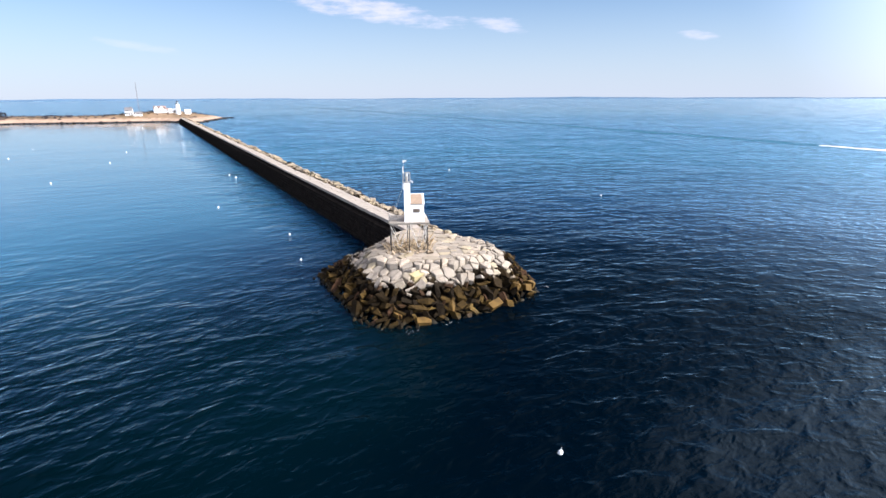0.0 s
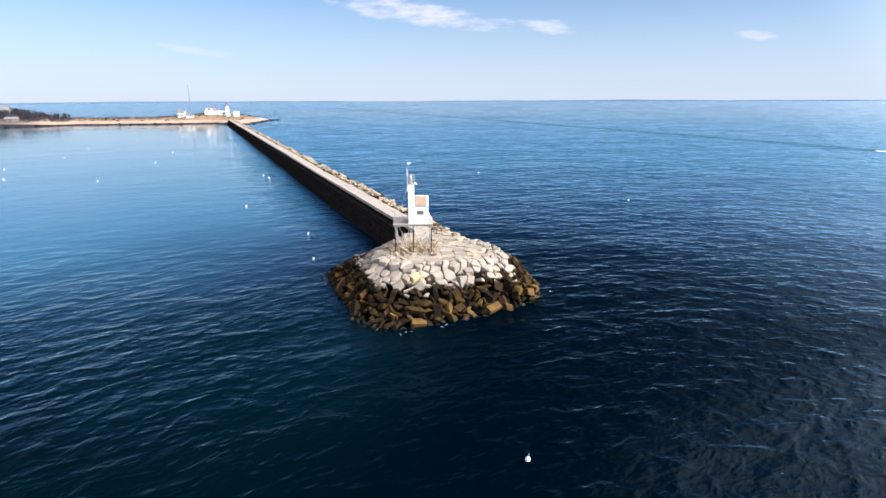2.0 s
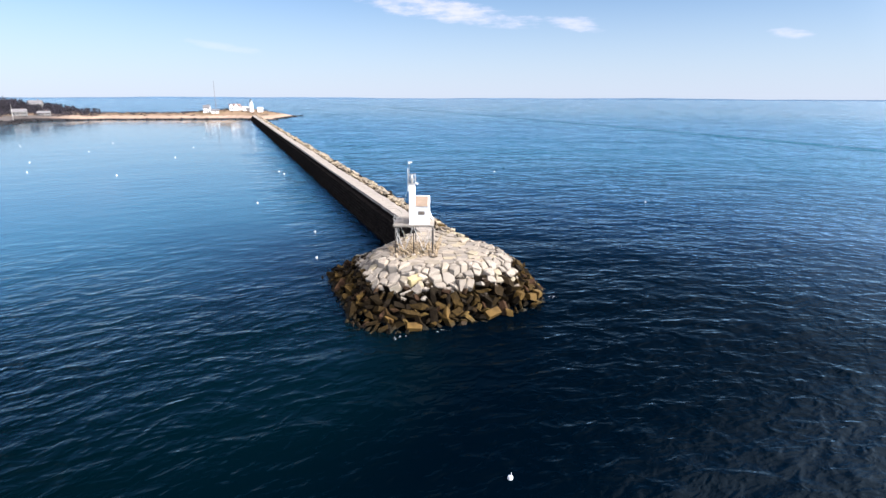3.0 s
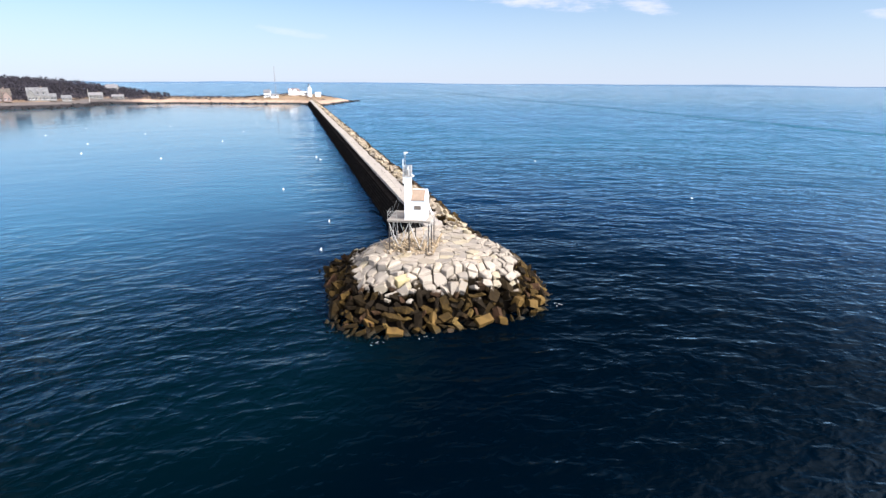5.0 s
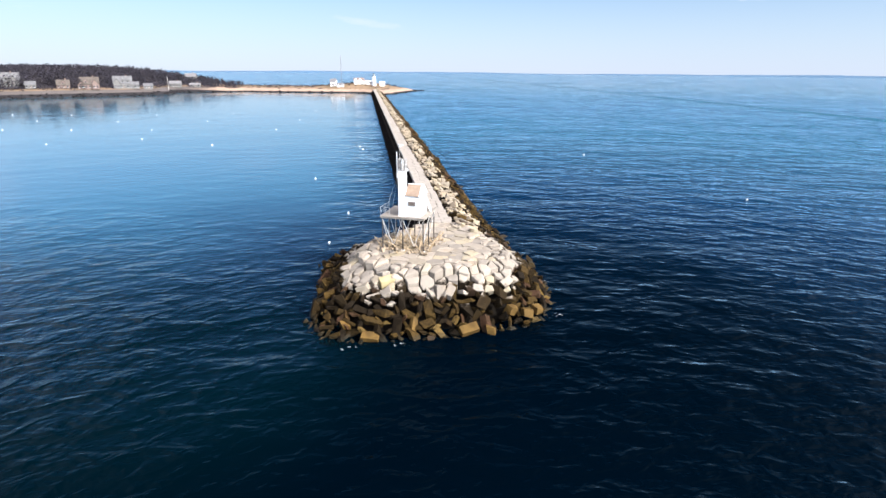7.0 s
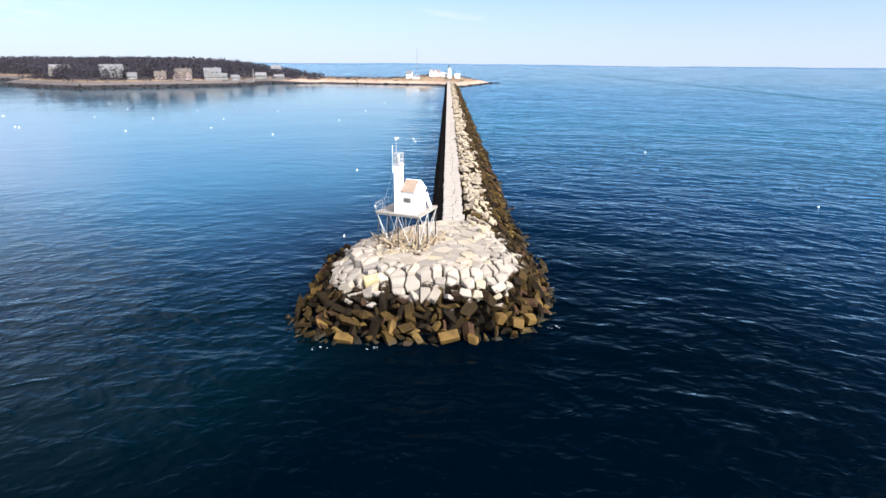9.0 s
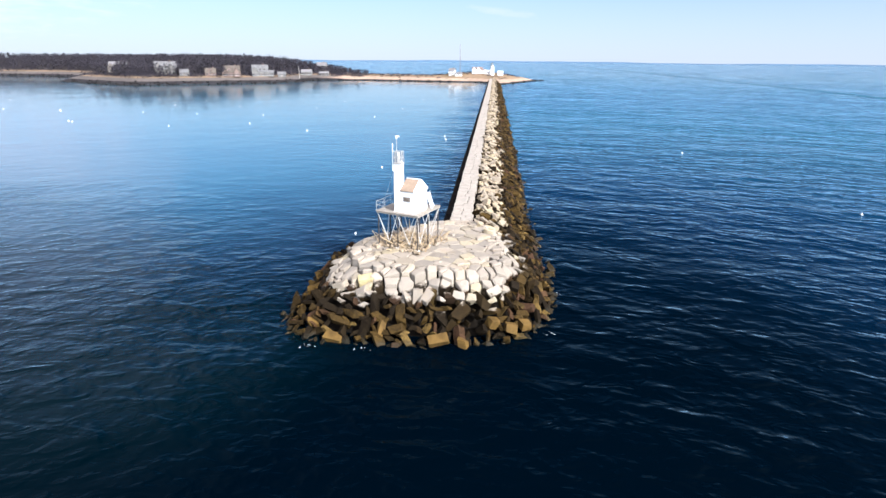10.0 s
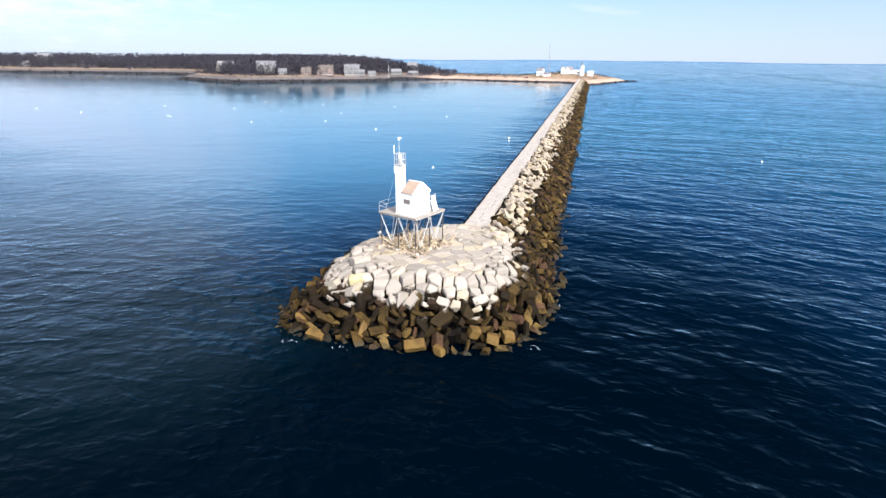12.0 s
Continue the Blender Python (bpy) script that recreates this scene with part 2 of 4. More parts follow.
    # body colour below, blue-tinted gloss above, shared out by a reflectance tuned by place
    depth, gloss, share_out = s.n.new("ShaderNodeBsdfDiffuse"), s.n.new("ShaderNodeBsdfGlossy"), s.n.new("ShaderNodeFresnel")
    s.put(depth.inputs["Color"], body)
    # gloss tint whitens with distance, standing in for sea haze
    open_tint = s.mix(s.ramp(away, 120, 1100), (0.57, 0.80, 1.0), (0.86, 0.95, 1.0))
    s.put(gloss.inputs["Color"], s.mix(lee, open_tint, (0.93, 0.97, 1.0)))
    s.put(gloss.inputs["Roughness"], s.math("MULTIPLY_ADD", force, 0.11, 0.08))
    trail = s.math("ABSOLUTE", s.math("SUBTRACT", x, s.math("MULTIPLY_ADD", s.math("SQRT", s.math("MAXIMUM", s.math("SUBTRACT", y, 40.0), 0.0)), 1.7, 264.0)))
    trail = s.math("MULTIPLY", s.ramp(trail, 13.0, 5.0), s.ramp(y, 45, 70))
    # index lowered round the head so the reflected sky goes dark there
    near_dim = s.ramp(away, 15, 120, -0.185, -0.03)
    index = s.math("ADD", near_dim, s.math("MULTIPLY_ADD", trail, -0.2, s.math("MULTIPLY_ADD", lee, 0.27, 1.25)))
    # index raised in two patches, off the head and left of it, to brighten the reflected sky
    sky_lift = s.math("MULTIPLY", s.ramp(y, -35, -45, 0.0, 0.07), s.ramp(x, -10, 4))
    sky_lift = s.math("ADD", sky_lift, s.math("MULTIPLY", s.ramp(x, -5, -18, 0.0, 0.085), s.ramp(y, -32, -14)))
    s.put(share_out.inputs["IOR"], s.math("ADD", index, sky_lift))
    joint = s.n.new("ShaderNodeMixShader")
    for n in (gloss, share_out):
        s.l.new(b, n.inputs["Normal"])
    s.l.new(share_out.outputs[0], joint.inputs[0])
    s.l.new(depth.outputs[0], joint.inputs[1])
    s.l.new(gloss.outputs[0], joint.inputs[2])
    s.l.new(joint.outputs[0], s.n["Material Output"].inputs["Surface"])
    s.n.remove(s.bsdf)
    return s.m


def land_shade():
    s = Shade("coastal_land", 0.9)
    z = s.axis("Z")
    big, fine = s.noise(0.03, 5, 0.6), s.noise(0.22, 6, 0.7)
    grass = s.mix(s.ramp(big, 0.4, 0.65), (0.23, 0.155, 0.095), (0.17, 0.12, 0.068))
    grass = s.mix(s.ramp(fine, 0.5, 0.7, 0, 0.6), grass, (0.09, 0.065, 0.04))
    beach = s.mix(s.ramp(fine, 0.42, 0.62), (0.38, 0.27, 0.195), (0.27, 0.195, 0.14))
    beach = s.mix(s.ramp(s.axis("X"), -165, -205, 0, 0.95), beach, (0.088, 0.077, 0.072))
    rock = s.mix(s.ramp(fine, 0.4, 0.65), (0.026, 0.023, 0.024), (0.011, 0.010, 0.011))
    zz = s.math("ADD", z, s.math("MULTIPLY_ADD", fine, 1.6, -0.8))
    zz = s.math("SUBTRACT", zz, s.ramp(s.axis("X"), -150, -205, 0, 1.5))
    col = s.mix(s.ramp(zz, 0.9, 1.5), rock, beach)
    grass = s.mix(s.math("MULTIPLY", s.ramp(zz, 4.4, 6.0), s.ramp(s.axis("X"), -175, -215)), grass, (0.042, 0.035, 0.036))  # ground darkened here so that it merges with the woods
    s.colour(s.mix(s.ramp(zz, 3.2, 4.6), col, grass))
    s.bump(fine, 1.0)
    return s.m


def timber_shade(name, a, b):
    s = Shade(name, 0.85)
    grain = s.noise(3.0, 5, 0.6, (0.2, 0.2, 2.0))
    s.colour(s.mix(s.ramp(grain, 0.35, 0.7), s.mix(s.chance(), a, b), b))
    s.bump(grain, 0.01)
    return s.m


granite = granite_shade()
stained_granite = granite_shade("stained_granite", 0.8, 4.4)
# rubble fill whose near-black colour stands for shade between the stones
gap_shade_stone = plain("gap_shade_rubble", (0.012, 0.010, 0.008), 0.95, vary=0.5, scale=1.0, grain=0.05)
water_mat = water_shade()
land_mat = land_shade()
slab_mat = plain("worn_granite_slab", (0.54, 0.475, 0.40), 0.85, vary=0.3, scale=0.9, grain=0.012)
paving_mat = plain("worn_paving_granite", (0.35, 0.305, 0.255), 0.9, vary=0.22, scale=1.1, grain=0.02)
ochre_stone = plain("ochre_weeded_granite", (0.128, 0.074, 0.018), 0.75, vary=0.5, scale=0.9, grain=0.05)
yellow_stone = plain("yellow_lichened_granite", (0.44, 0.36, 0.19), 0.85, vary=0.25, scale=1.4, grain=0.03)
dark_rock = plain("dark_shore_rock", (0.022, 0.019, 0.019), 0.9, vary=0.5, scale=0.6, grain=0.05)
brown_stone = plain("brown_rubble", (0.37, 0.29, 0.20), 0.9, vary=0.45, scale=1.6, grain=0.03)
# weed-dark granite with the inner face's shade put into its colour
shaded_wall_stone = plain("weedy_shaded_wall_granite", (0.020, 0.017, 0.015), 0.9, vary=0.5, scale=0.8, grain=0.03)
for m in (shaded_wall_stone, gap_shade_stone):
    m.node_tree.nodes["Principled BSDF"].inputs["Specular IOR Level"].default_value = 0.0  # no gloss, so the shade in their colour stays near-black
white_paint = plain("white_paint", (0.83, 0.82, 0.80), 0.55, vary=0.08, scale=0.8)
grey_steel = plain("weathered_galvanised_steel", (0.40, 0.38, 0.35), 0.65, 0.0, vary=0.3, scale=3)
brace_mat = plain("sun_bleached_brace", (0.50, 0.47, 0.43), 0.8, vary=0.3, scale=3)
dark_steel = plain("rusty_dark_steel", (0.06, 0.052, 0.048), 0.75, 0.2, vary=0.5, scale=3)
roof_tan = plain("tan_roofing", (0.29, 0.21, 0.15), 0.85, vary=0.25, scale=2.5)
deck_mat = timber_shade("bleached_deck_boards", (0.31, 0.275, 0.228), (0.22, 0.19, 0.158))
old_wood = timber_shade("broken_bleached_timber", (0.50, 0.39, 0.25), (0.31, 0.23, 0.14))
glass_dark = plain("dark_window_glass", (0.03, 0.035, 0.04), 0.12, vary=0.1)
pale_glass = plain("lantern_glass", (0.32, 0.36, 0.38), 0.15, vary=0.1)
louvre_mat = plain("grey_brown_louvre", (0.20, 0.16, 0.13), 0.7, vary=0.2, scale=4)
mast_mat = plain("faded_mast_paint", (0.20, 0.185, 0.19), 0.7, vary=0.3, scale=0.4)
roof_grey = plain("grey_shingle_roof", (0.19, 0.18, 0.18), 0.9, vary=0.3, scale=0.6)
roof_brown = plain("brown_shingle_roof", (0.115, 0.095, 0.08), 0.9, vary=0.4, scale=0.5)
roof_pale = plain("pale_grey_shingle_roof", (0.155, 0.15, 0.15), 0.9, vary=0.4, scale=0.5)
roof_red = plain("red_shingle_roof", (0.30, 0.21, 0.18), 0.85, vary=0.25, scale=0.6)
pale_wall = plain("weathered_white_clapboard", (0.175, 0.165, 0.155), 0.8, vary=0.35, scale=0.35)
shingle_wall = plain("silvered_shingle_wall", (0.17, 0.15, 0.13), 0.9, vary=0.3, scale=0.5)
brick_wall = plain("reddish_wall", (0.185, 0.135, 0.115), 0.9, vary=0.3, scale=0.5)
bark = plain("bare_grey_bark", (0.05, 0.043, 0.042), 0.95, vary=0.4, scale=0.5)
twig_mat = plain("bare_twigs_and_dull_needles", (0.036, 0.032, 0.041), 0.95, vary=0.3, scale=0.06)
buoy_white = plain("white_buoy_shell", (0.65, 0.65, 0.64), 0.45, vary=0.05)
rope_mat = plain("dark_rope", (0.05, 0.05, 0.04), 0.9)
# the haze of distance is put into this coast's blue
haze_mat = plain("distant_hazy_coast", (0.085, 0.145, 0.22), 0.95, vary=0.12, scale=0.004, grain=0.5)
wake_mat = plain("churned_wake_foam", (0.85, 0.86, 0.87), 0.8, vary=0.1, scale=1, grain=0.02)
foam_mat = plain("sea_foam", (0.6, 0.62, 0.64), 0.8, vary=0.4, scale=3, grain=0.02)


# ---- building helpers ----
def mesh_of(name, bm, material):
    bm.normal_update()
    me = bpy.data.meshes.new(name)
    bm.to_mesh(me)
    bm.free()
    me.materials.append(material)
    return me


def part(name, bm, material, parent, label=""):
    ob = new(name, mesh_of(name, bm, material))
    ob.parent = parent
    return tagged(ob, label)


def share(name, me, m, parent):
    ob = new(name, me)
    ob.parent = parent
    ob.matrix_basis = m
    return ob


def thing(name, m, label, category, group="", kind=""):
    ob = new(name)
    ob.empty_display_size = 0.3
    ob.matrix_basis = m
    return tagged(ob, label, category, group, kind)


def add_box(bm, x0, x1, y0, y1, z0, z1, bevel=0.0, m=None):
    made = bmesh.ops.create_cube(bm, size=1.0, matrix=Matrix.LocRotScale(((x0 + x1) / 2, (y0 + y1) / 2, (z0 + z1) / 2), None, (x1 - x0, y1 - y0, z1 - z0)))
    verts = made["verts"]
    if bevel:
        edges = list({e for v in verts for e in v.link_edges})
        verts = bmesh.ops.bevel(bm, geom=edges, offset=bevel, segments=1, affect="EDGES", profile=0.5)["verts"]
    if m is not None:
        bmesh.ops.transform(bm, matrix=m, verts=list(verts))
    return bm


def box(*a, **k):
    return add_box(bmesh.new(), *a, **k)


def add_rod(bm, a, b, r, r2=None, sides=8):
    a, b = Vector(a), Vector(b)
    m = Matrix.Translation((a + b) / 2) @ (b - a).to_track_quat("Z", "Y").to_matrix().to_4x4()
    bmesh.ops.create_cone(bm, cap_ends=True, segments=sides, radius1=r, radius2=r if r2 is None else r2, depth=(b - a).length, matrix=m)
    return bm


def rod(a, b, r, r2=None, sides=8):
    return add_rod(bmesh.new(), a, b, r, r2, sides)


def prism(outline, axis_from, axis_to):
    """An outline of (y, z) drawn out along x."""
    bm = bmesh.new()
    ends = [[bm.verts.new((x, y, z)) for y, z in outline] for x in (axis_from, axis_to)]
    n = len(outline)
    for i in range(n):
        bm.faces.new((ends[0][i], ends[0][(i + 1) % n], ends[1][(i + 1) % n], ends[1][i]))
    bm.faces.new(ends[0][::-1])
    bm.faces.new(ends[1])
    bmesh.ops.recalc_face_normals(bm, faces=bm.faces)
    return bm


def stone_mesh(rng, flat=False, wild=True):
    """One angular quarry block about 1 m across."""
    bm = bmesh.new()
    j = 0.09 if flat else 0.27 if wild else 0.2
    pts = [Vector((sx * (0.5 - rng.random() * j), sy * (0.5 - rng.random() * j), sz * (0.5 - rng.random() * j))) for sx in (-1, 1) for sy in (-1, 1) for sz in (-1, 1)]
    if not flat:
        shear, taper = (rng.uniform(-0.35, 0.35), rng.uniform(0.5, 1.0)) if wild else (rng.uniform(-0.14, 0.14), rng.uniform(0.75, 1.0))
        for _ in range(rng.choice((1, 2, 2, 3, 4)) if wild else rng.choice((1, 1, 2, 3))):
            x, y, z = pts.pop(rng.randrange(len(pts)))
            k = [rng.uniform(0.2, 0.8) for _ in range(3)]
            pts += [Vector((x * k[0], y, z)), Vector((x, y * k[1], z)), Vector((x, y, z * k[2]))]
        for p in pts:
            p.x += shear * p.z
            if p.x > 0:
                p.y *= taper
    for p in pts:
        bm.verts.new(p)
    hull = bmesh.ops.convex_hull(bm, input=bm.verts)
    bmesh.ops.delete(bm, geom=list({g for g in hull["geom_interior"] + hull["geom_unused"] if isinstance(g, bmesh.types.BMVert)}), context="VERTS")
    bmesh.ops.dissolve_limit(bm, angle_limit=radians(7), verts=bm.verts, edges=bm.edges)
    bmesh.ops.bevel(bm, geom=[e for e in bm.edges if len(e.link_faces) == 2], offset=0.02 if wild else 0.035, segments=1, affect="EDGES", profile=0.5)
    bmesh.ops.recalc_face_normals(bm, faces=bm.faces)
    return bm


stone_rng = random.Random(5)
STONES, STONE_DATA = [], []
for i in range(26):
    sbm = stone_mesh(stone_rng, flat=i >= 18, wild=9 <= i < 18)
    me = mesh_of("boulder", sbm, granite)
    STONES.append(me)
    tri = me.copy()
    tb = bmesh.new()
    tb.from_mesh(tri)
    bmesh.ops.triangulate(tb, faces=tb.faces)
    tb.verts.index_update()
    STONE_DATA.append((np.array([v.co[:] for v in tb.verts]), np.array([[v.index for v in f.verts] for f in tb.faces])))
    tb.free()
    bpy.data.meshes.remove(tri)


def joined_stones(name, places, material, parent, label=""):
    """Many stones as one mesh: places are (template, matrix)."""
    vs, fs, base = [], [], 0
    for k, m in places:
        v, f = STONE_DATA[k]
        a = np.array(m)
        vs.append(v @ a[:3, :3].T + a[:3, 3])
        fs.append(f + base)
        base += len(v)
    me = bpy.data.meshes.new(name)
    me.from_pydata(np.concatenate(vs).tolist(), [], np.concatenate(fs).tolist())
    me.materials.append(material)
    ob = new(name, me)
    ob.parent = parent
    return tagged(ob, label, kind="stuff")


# ---- water ----
def water_sheet():
    bm = bmesh.new()
    bmesh.ops.create_grid(bm, x_segments=24, y_segments=24, size=6000)
    return bm


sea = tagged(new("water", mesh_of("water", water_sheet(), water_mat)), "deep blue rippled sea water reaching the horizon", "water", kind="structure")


# ---- land across the harbour ----
SHORE = [(14, 540), (26, 560), (40, 600), (62, 668), (40, 690), (0, 700), (-120, 740), (-300, 860), (-800, 1150), (-1900, 1300), (-1900, 640),
         (-1000, 640), (-780, 575), (-686, 606), (-545, 618), (-440, 560), (-432, 488), (-323, 430), (-253, 484), (-216, 515), (-196, 540),
         (-205, 592), (-141, 613), (-70, 596), (-20, 590), (-2, 575), (2, 540)]


def inland(px, py):
    """Distance from the shore line, positive on land."""
    best = np.full(px.shape, 1e9)
    inside = np.zeros(px.shape, bool)
    for (ax, ay), (bx, by) in zip(SHORE, SHORE[1:] + SHORE[:1]):
        ex, ey = bx - ax, by - ay
        t = np.clip(((px - ax) * ex + (py - ay) * ey) / (ex * ex + ey * ey), 0, 1)
        best = np.minimum(best, np.hypot(px - ax - t * ex, py - ay - t * ey))
        with np.errstate(divide="ignore", invalid="ignore"):
            inside ^= ((ay > py) != (by > py)) & (px < ex * (py - ay) / (ey if ey else 1e-9) + ax)
    return np.where(inside, best, -best)


def smooth(v, a, b):
    t = np.clip((v - a) / (b - a), 0, 1)
    return t * t * (3 - 2 * t)


def ground_height(px, py):
    d = inland(px, py)
    d = d + 2.5 * np.sin(px * 0.13 + 1.0) * np.sin(py * 0.11) + 1.6 * np.sin(px * 0.31 + py * 0.27)
    z = np.interp(d, [-40, -4, 0, 5, 12, 30, 60], [-8, -2, -0.1, 1.6, 3.2, 4.6, 5.2])
    z = z + smooth(d, 22, 120) * smooth(px, -165, -330) * 8.0
    z = z + 2.2 * smooth(d, 3, 18) * smooth(px, -185, -225)
    z = z + 5.4 * np.exp(-((px + 8) / 45) ** 2 - ((py - 630) / 30) ** 2) * smooth(d, 4, 18)
    return z + np.where(d > 3, 0.35 * np.sin(px * 0.21) * np.sin(py * 0.17 + 2), 0)


def land_sheet():
    xs = np.concatenate([np.arange(-1900, -700, 30.0), np.arange(-700, 90, 5.0)])
    ys = np.concatenate([np.arange(420, 720, 5.0), np.arange(720, 1330, 25.0)])
    gx, gy = np.meshgrid(xs, ys)
    gz = ground_height(gx, gy)
    nx, ny = len(xs), len(ys)
    idx = np.arange(nx * ny).reshape(ny, nx)
    quads = np.stack([idx[:-1, :-1], idx[:-1, 1:], idx[1:, 1:], idx[1:, :-1]], -1).reshape(-1, 4)
    flat = gz.reshape(-1)
    quads = quads[(flat[quads] > -4).any(1)]
    me = bpy.data.meshes.new("ground")
    me.from_pydata(np.stack([gx, gy, gz], -1).reshape(-1, 3).tolist(), [], quads.tolist())
    me.materials.append(land_mat)
    for p in me.polygons:
        p.use_smooth = True
    return me


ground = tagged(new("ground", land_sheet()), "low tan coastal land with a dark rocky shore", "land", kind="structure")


def far_coast():
    """A low hazy coast far out at sea, sized to lift the horizon in the camera's view."""
    bm = bmesh.new()
    rows = []
    for i in range(121):
        a = radians(-20 + 150 * i / 120)
        h = 9.5 + 3.0 * math.sin(a * 9) + 1.8 * math.sin(a * 23 + 1) + 1.0 * math.sin(a * 61)
        rows.append([bm.verts.new((r * math.cos(a), -60 + r * math.sin(a), z)) for r, z in ((4600, -2), (4640, h), (4760, h), (4800, -2))])
    for p, q in zip(rows, rows[1:]):
        for k in range(3):
            bm.faces.new((p[k], q[k], q[k + 1], p[k + 1]))
    return bm


tagged(new("backdrop", mesh_of("backdrop", far_coast(), haze_mat)), "low blue hazy coast along the horizon", "coast", kind="structure")


def z_at(x, y):
    return float(ground_height(np.array([float(x)]), np.array([float(y)]))[0])


# ---- breakwater head ----
PLAT = 4.9


# plan of the head: the rim of its flat top and its foot at the water
HEAD_MID = (2.5, 1.0)
RIM = [(10.7, 1.0), (10.8, -2.4), (9.3, -4.3), (6.5, -5.6), (2.0, -6.0), (-2.6, -4.6), (-5.2, -2.0), (-6.0, 0.4), (-5.2, 2.8), (-3.2, 5.6), (0.6, 9.6), (3.0, 12.8), (7.8, 12.6), (9.0, 6.0)]
FOOT = [(16.3, 0.0), (15.2, -5.3), (13.2, -9.2), (9.2, -11.2), (4.6, -12.1), (-2.0, -12.4), (-6.0, -12.4), (-9.3, -11.2), (-11.2, -8.0), (-10.9, 1.0), (-11.0, 8.0), (-10.2, 12.0), (-5.0, 14.5), (1.5, 17.5), (14.6, 18.5), (16.1, 7.3)]


def reach(outline, dx, dy):
    """How far an outline lies from the head's middle in one direction."""
    for (ax, ay), (bx, by) in zip(outline, outline[1:] + outline[:1]):
        ax, ay, bx, by = ax - HEAD_MID[0], ay - HEAD_MID[1], bx - HEAD_MID[0], by - HEAD_MID[1]
        ex, ey = bx - ax, by - ay
        det = dx * ey - dy * ex
        if abs(det) > 1e-9:
            r, k = (ax * ey - ay * ex) / det, (ax * dy - ay * dx) / det
            if r > 0 and -1e-6 <= k <= 1 + 1e-6:
                return r
    return 10.0


def head_height(x, y):
    dx, dy = x - HEAD_MID[0], y - HEAD_MID[1]
    r = math.hypot(dx, dy)
    if r < 3:
        return PLAT
    dx, dy = dx / r, dy / r
    inner, outer = reach(RIM, dx, dy), reach(FOOT, dx, dy)
    t = (r - inner) / (outer - inner)
    return PLAT - PLAT * t ** 1.12 if 0 < t < 1.5 else PLAT if t <= 0 else PLAT - 7.7


def head_share(x, y):
    """0 in the middle of the head's flat top, 1 at its rim."""
    dx, dy = x - HEAD_MID[0], y - HEAD_MID[1]
    r = max(math.hypot(dx, dy), 0.01)
    return r / reach(RIM, dx / r, dy / r)


def sheet_from(height, x0, x1, y0, y1, step, drop):
    bm = bmesh.new()
    nx, ny = int((x1 - x0) / step) + 1, int((y1 - y0) / step) + 1
    grid = [[bm.verts.new((x0 + i * step, y0 + j * step, height(x0 + i * step, y0 + j * step) - drop)) for i in range(nx)] for j in range(ny)]
    for j in range(ny - 1):
        for i in range(nx - 1):
            bm.faces.new((grid[j][i], grid[j][i + 1], grid[j + 1][i + 1], grid[j + 1][i]))
    return bm


head = thing("rock_mound", pose(0, 0, 0), "mound of pale granite boulders, brown with weed near the water", "rocks")
part("core", sheet_from(head_height, -18, 22, -19, 22, 0.8, 1.4), gap_shade_stone, head, "packed rubble between the boulders, near-black for the shade in the gaps")

WALL_X, WALK_W, TOP = 4.1, 2.5, 5.1


def spread(rng, height, spots, inside, tries, spacing):
    """Seat stones on a slope so that they crowd without lying in one another."""
    cells, made = {}, []
    for _ in range(tries):
        x, y = spots(rng)
        if not inside(x, y):
            continue
        z = height(x, y)
        s = spacing(rng, x, y, z)
        key = (int(x // 2), int(y // 2))
        near = [q for i in (-1, 0, 1) for j in (-1, 0, 1) for q in cells.get((key[0] + i, key[1] + j), ())]
        if any((x - a) ** 2 + (y - b) ** 2 + (z - c) ** 2 < (0.46 * (s + r)) ** 2 for a, b, c, r in near):
            continue
        cells.setdefault(key, []).append((x, y, z, s))
        made.append((x, y, z, s))
    return made


def seated(rng, height, x, y, z, s, wild, snug=False):
    e = 0.4
    nrm = Vector((height(x - e, y) - height(x + e, y), height(x, y - e) - height(x, y + e), 2 * e)).normalized()
    up = (nrm * 0.75 + Vector((0, 0, 0.25)) + Vector((rng.gauss(0, wild), rng.gauss(0, wild), 0))).normalized()
    q = up.to_track_quat("Z", "Y").to_matrix().to_4x4() @ pose(0, 0, 0, 0, 0, rng.uniform(0, 360))
    size = Vector((s * rng.uniform(1.15, 2.0), s * rng.uniform(0.75, 1.15), s * rng.uniform(0.55, 1.0)))
    if wild > 0.5:
        size = Vector((s * rng.uniform(1.3, 2.3), s * rng.uniform(0.7, 1.15), s * rng.uniform(0.5, 0.95)))
    if snug:
        size = Vector((s * rng.uniform(1.1, 1.55), s * rng.uniform(0.95, 1.25), s * rng.uniform(0.8, 1.15)))
    return Matrix.Translation((x, y, z + s * rng.uniform(-0.16, 0.22))) @ q @ Matrix.Diagonal((*size, 1))


FITTED_LOW = 3.15


def on_slope(x, y):
    z = head_height(x, y)
    if z < -0.9 or (x > WALL_X - 0.5 and y > 13) or y > 19:
        return False
    return z < FITTED_LOW + 0.1 and all(math.hypot(x - a, y - b) > r for a, b, r in MARKED)


def head_stones():
    rng = random.Random(21)
    spots = lambda r: (r.uniform(-15, 19), r.uniform(-17, 21))
    size = lambda r, x, y, z: 0.74 + 0.5 * r.random() if z > 2.9 else 0.55 + 0.85 * r.random() ** 1.4
    return [(x, seated(rng, head_height, x, y, z, s, 0.3 if z > 2.9 else 0.75, z > 2.9), y) for x, y, z, s in spread(rng, head_height, spots, on_slope, 24000, size)]


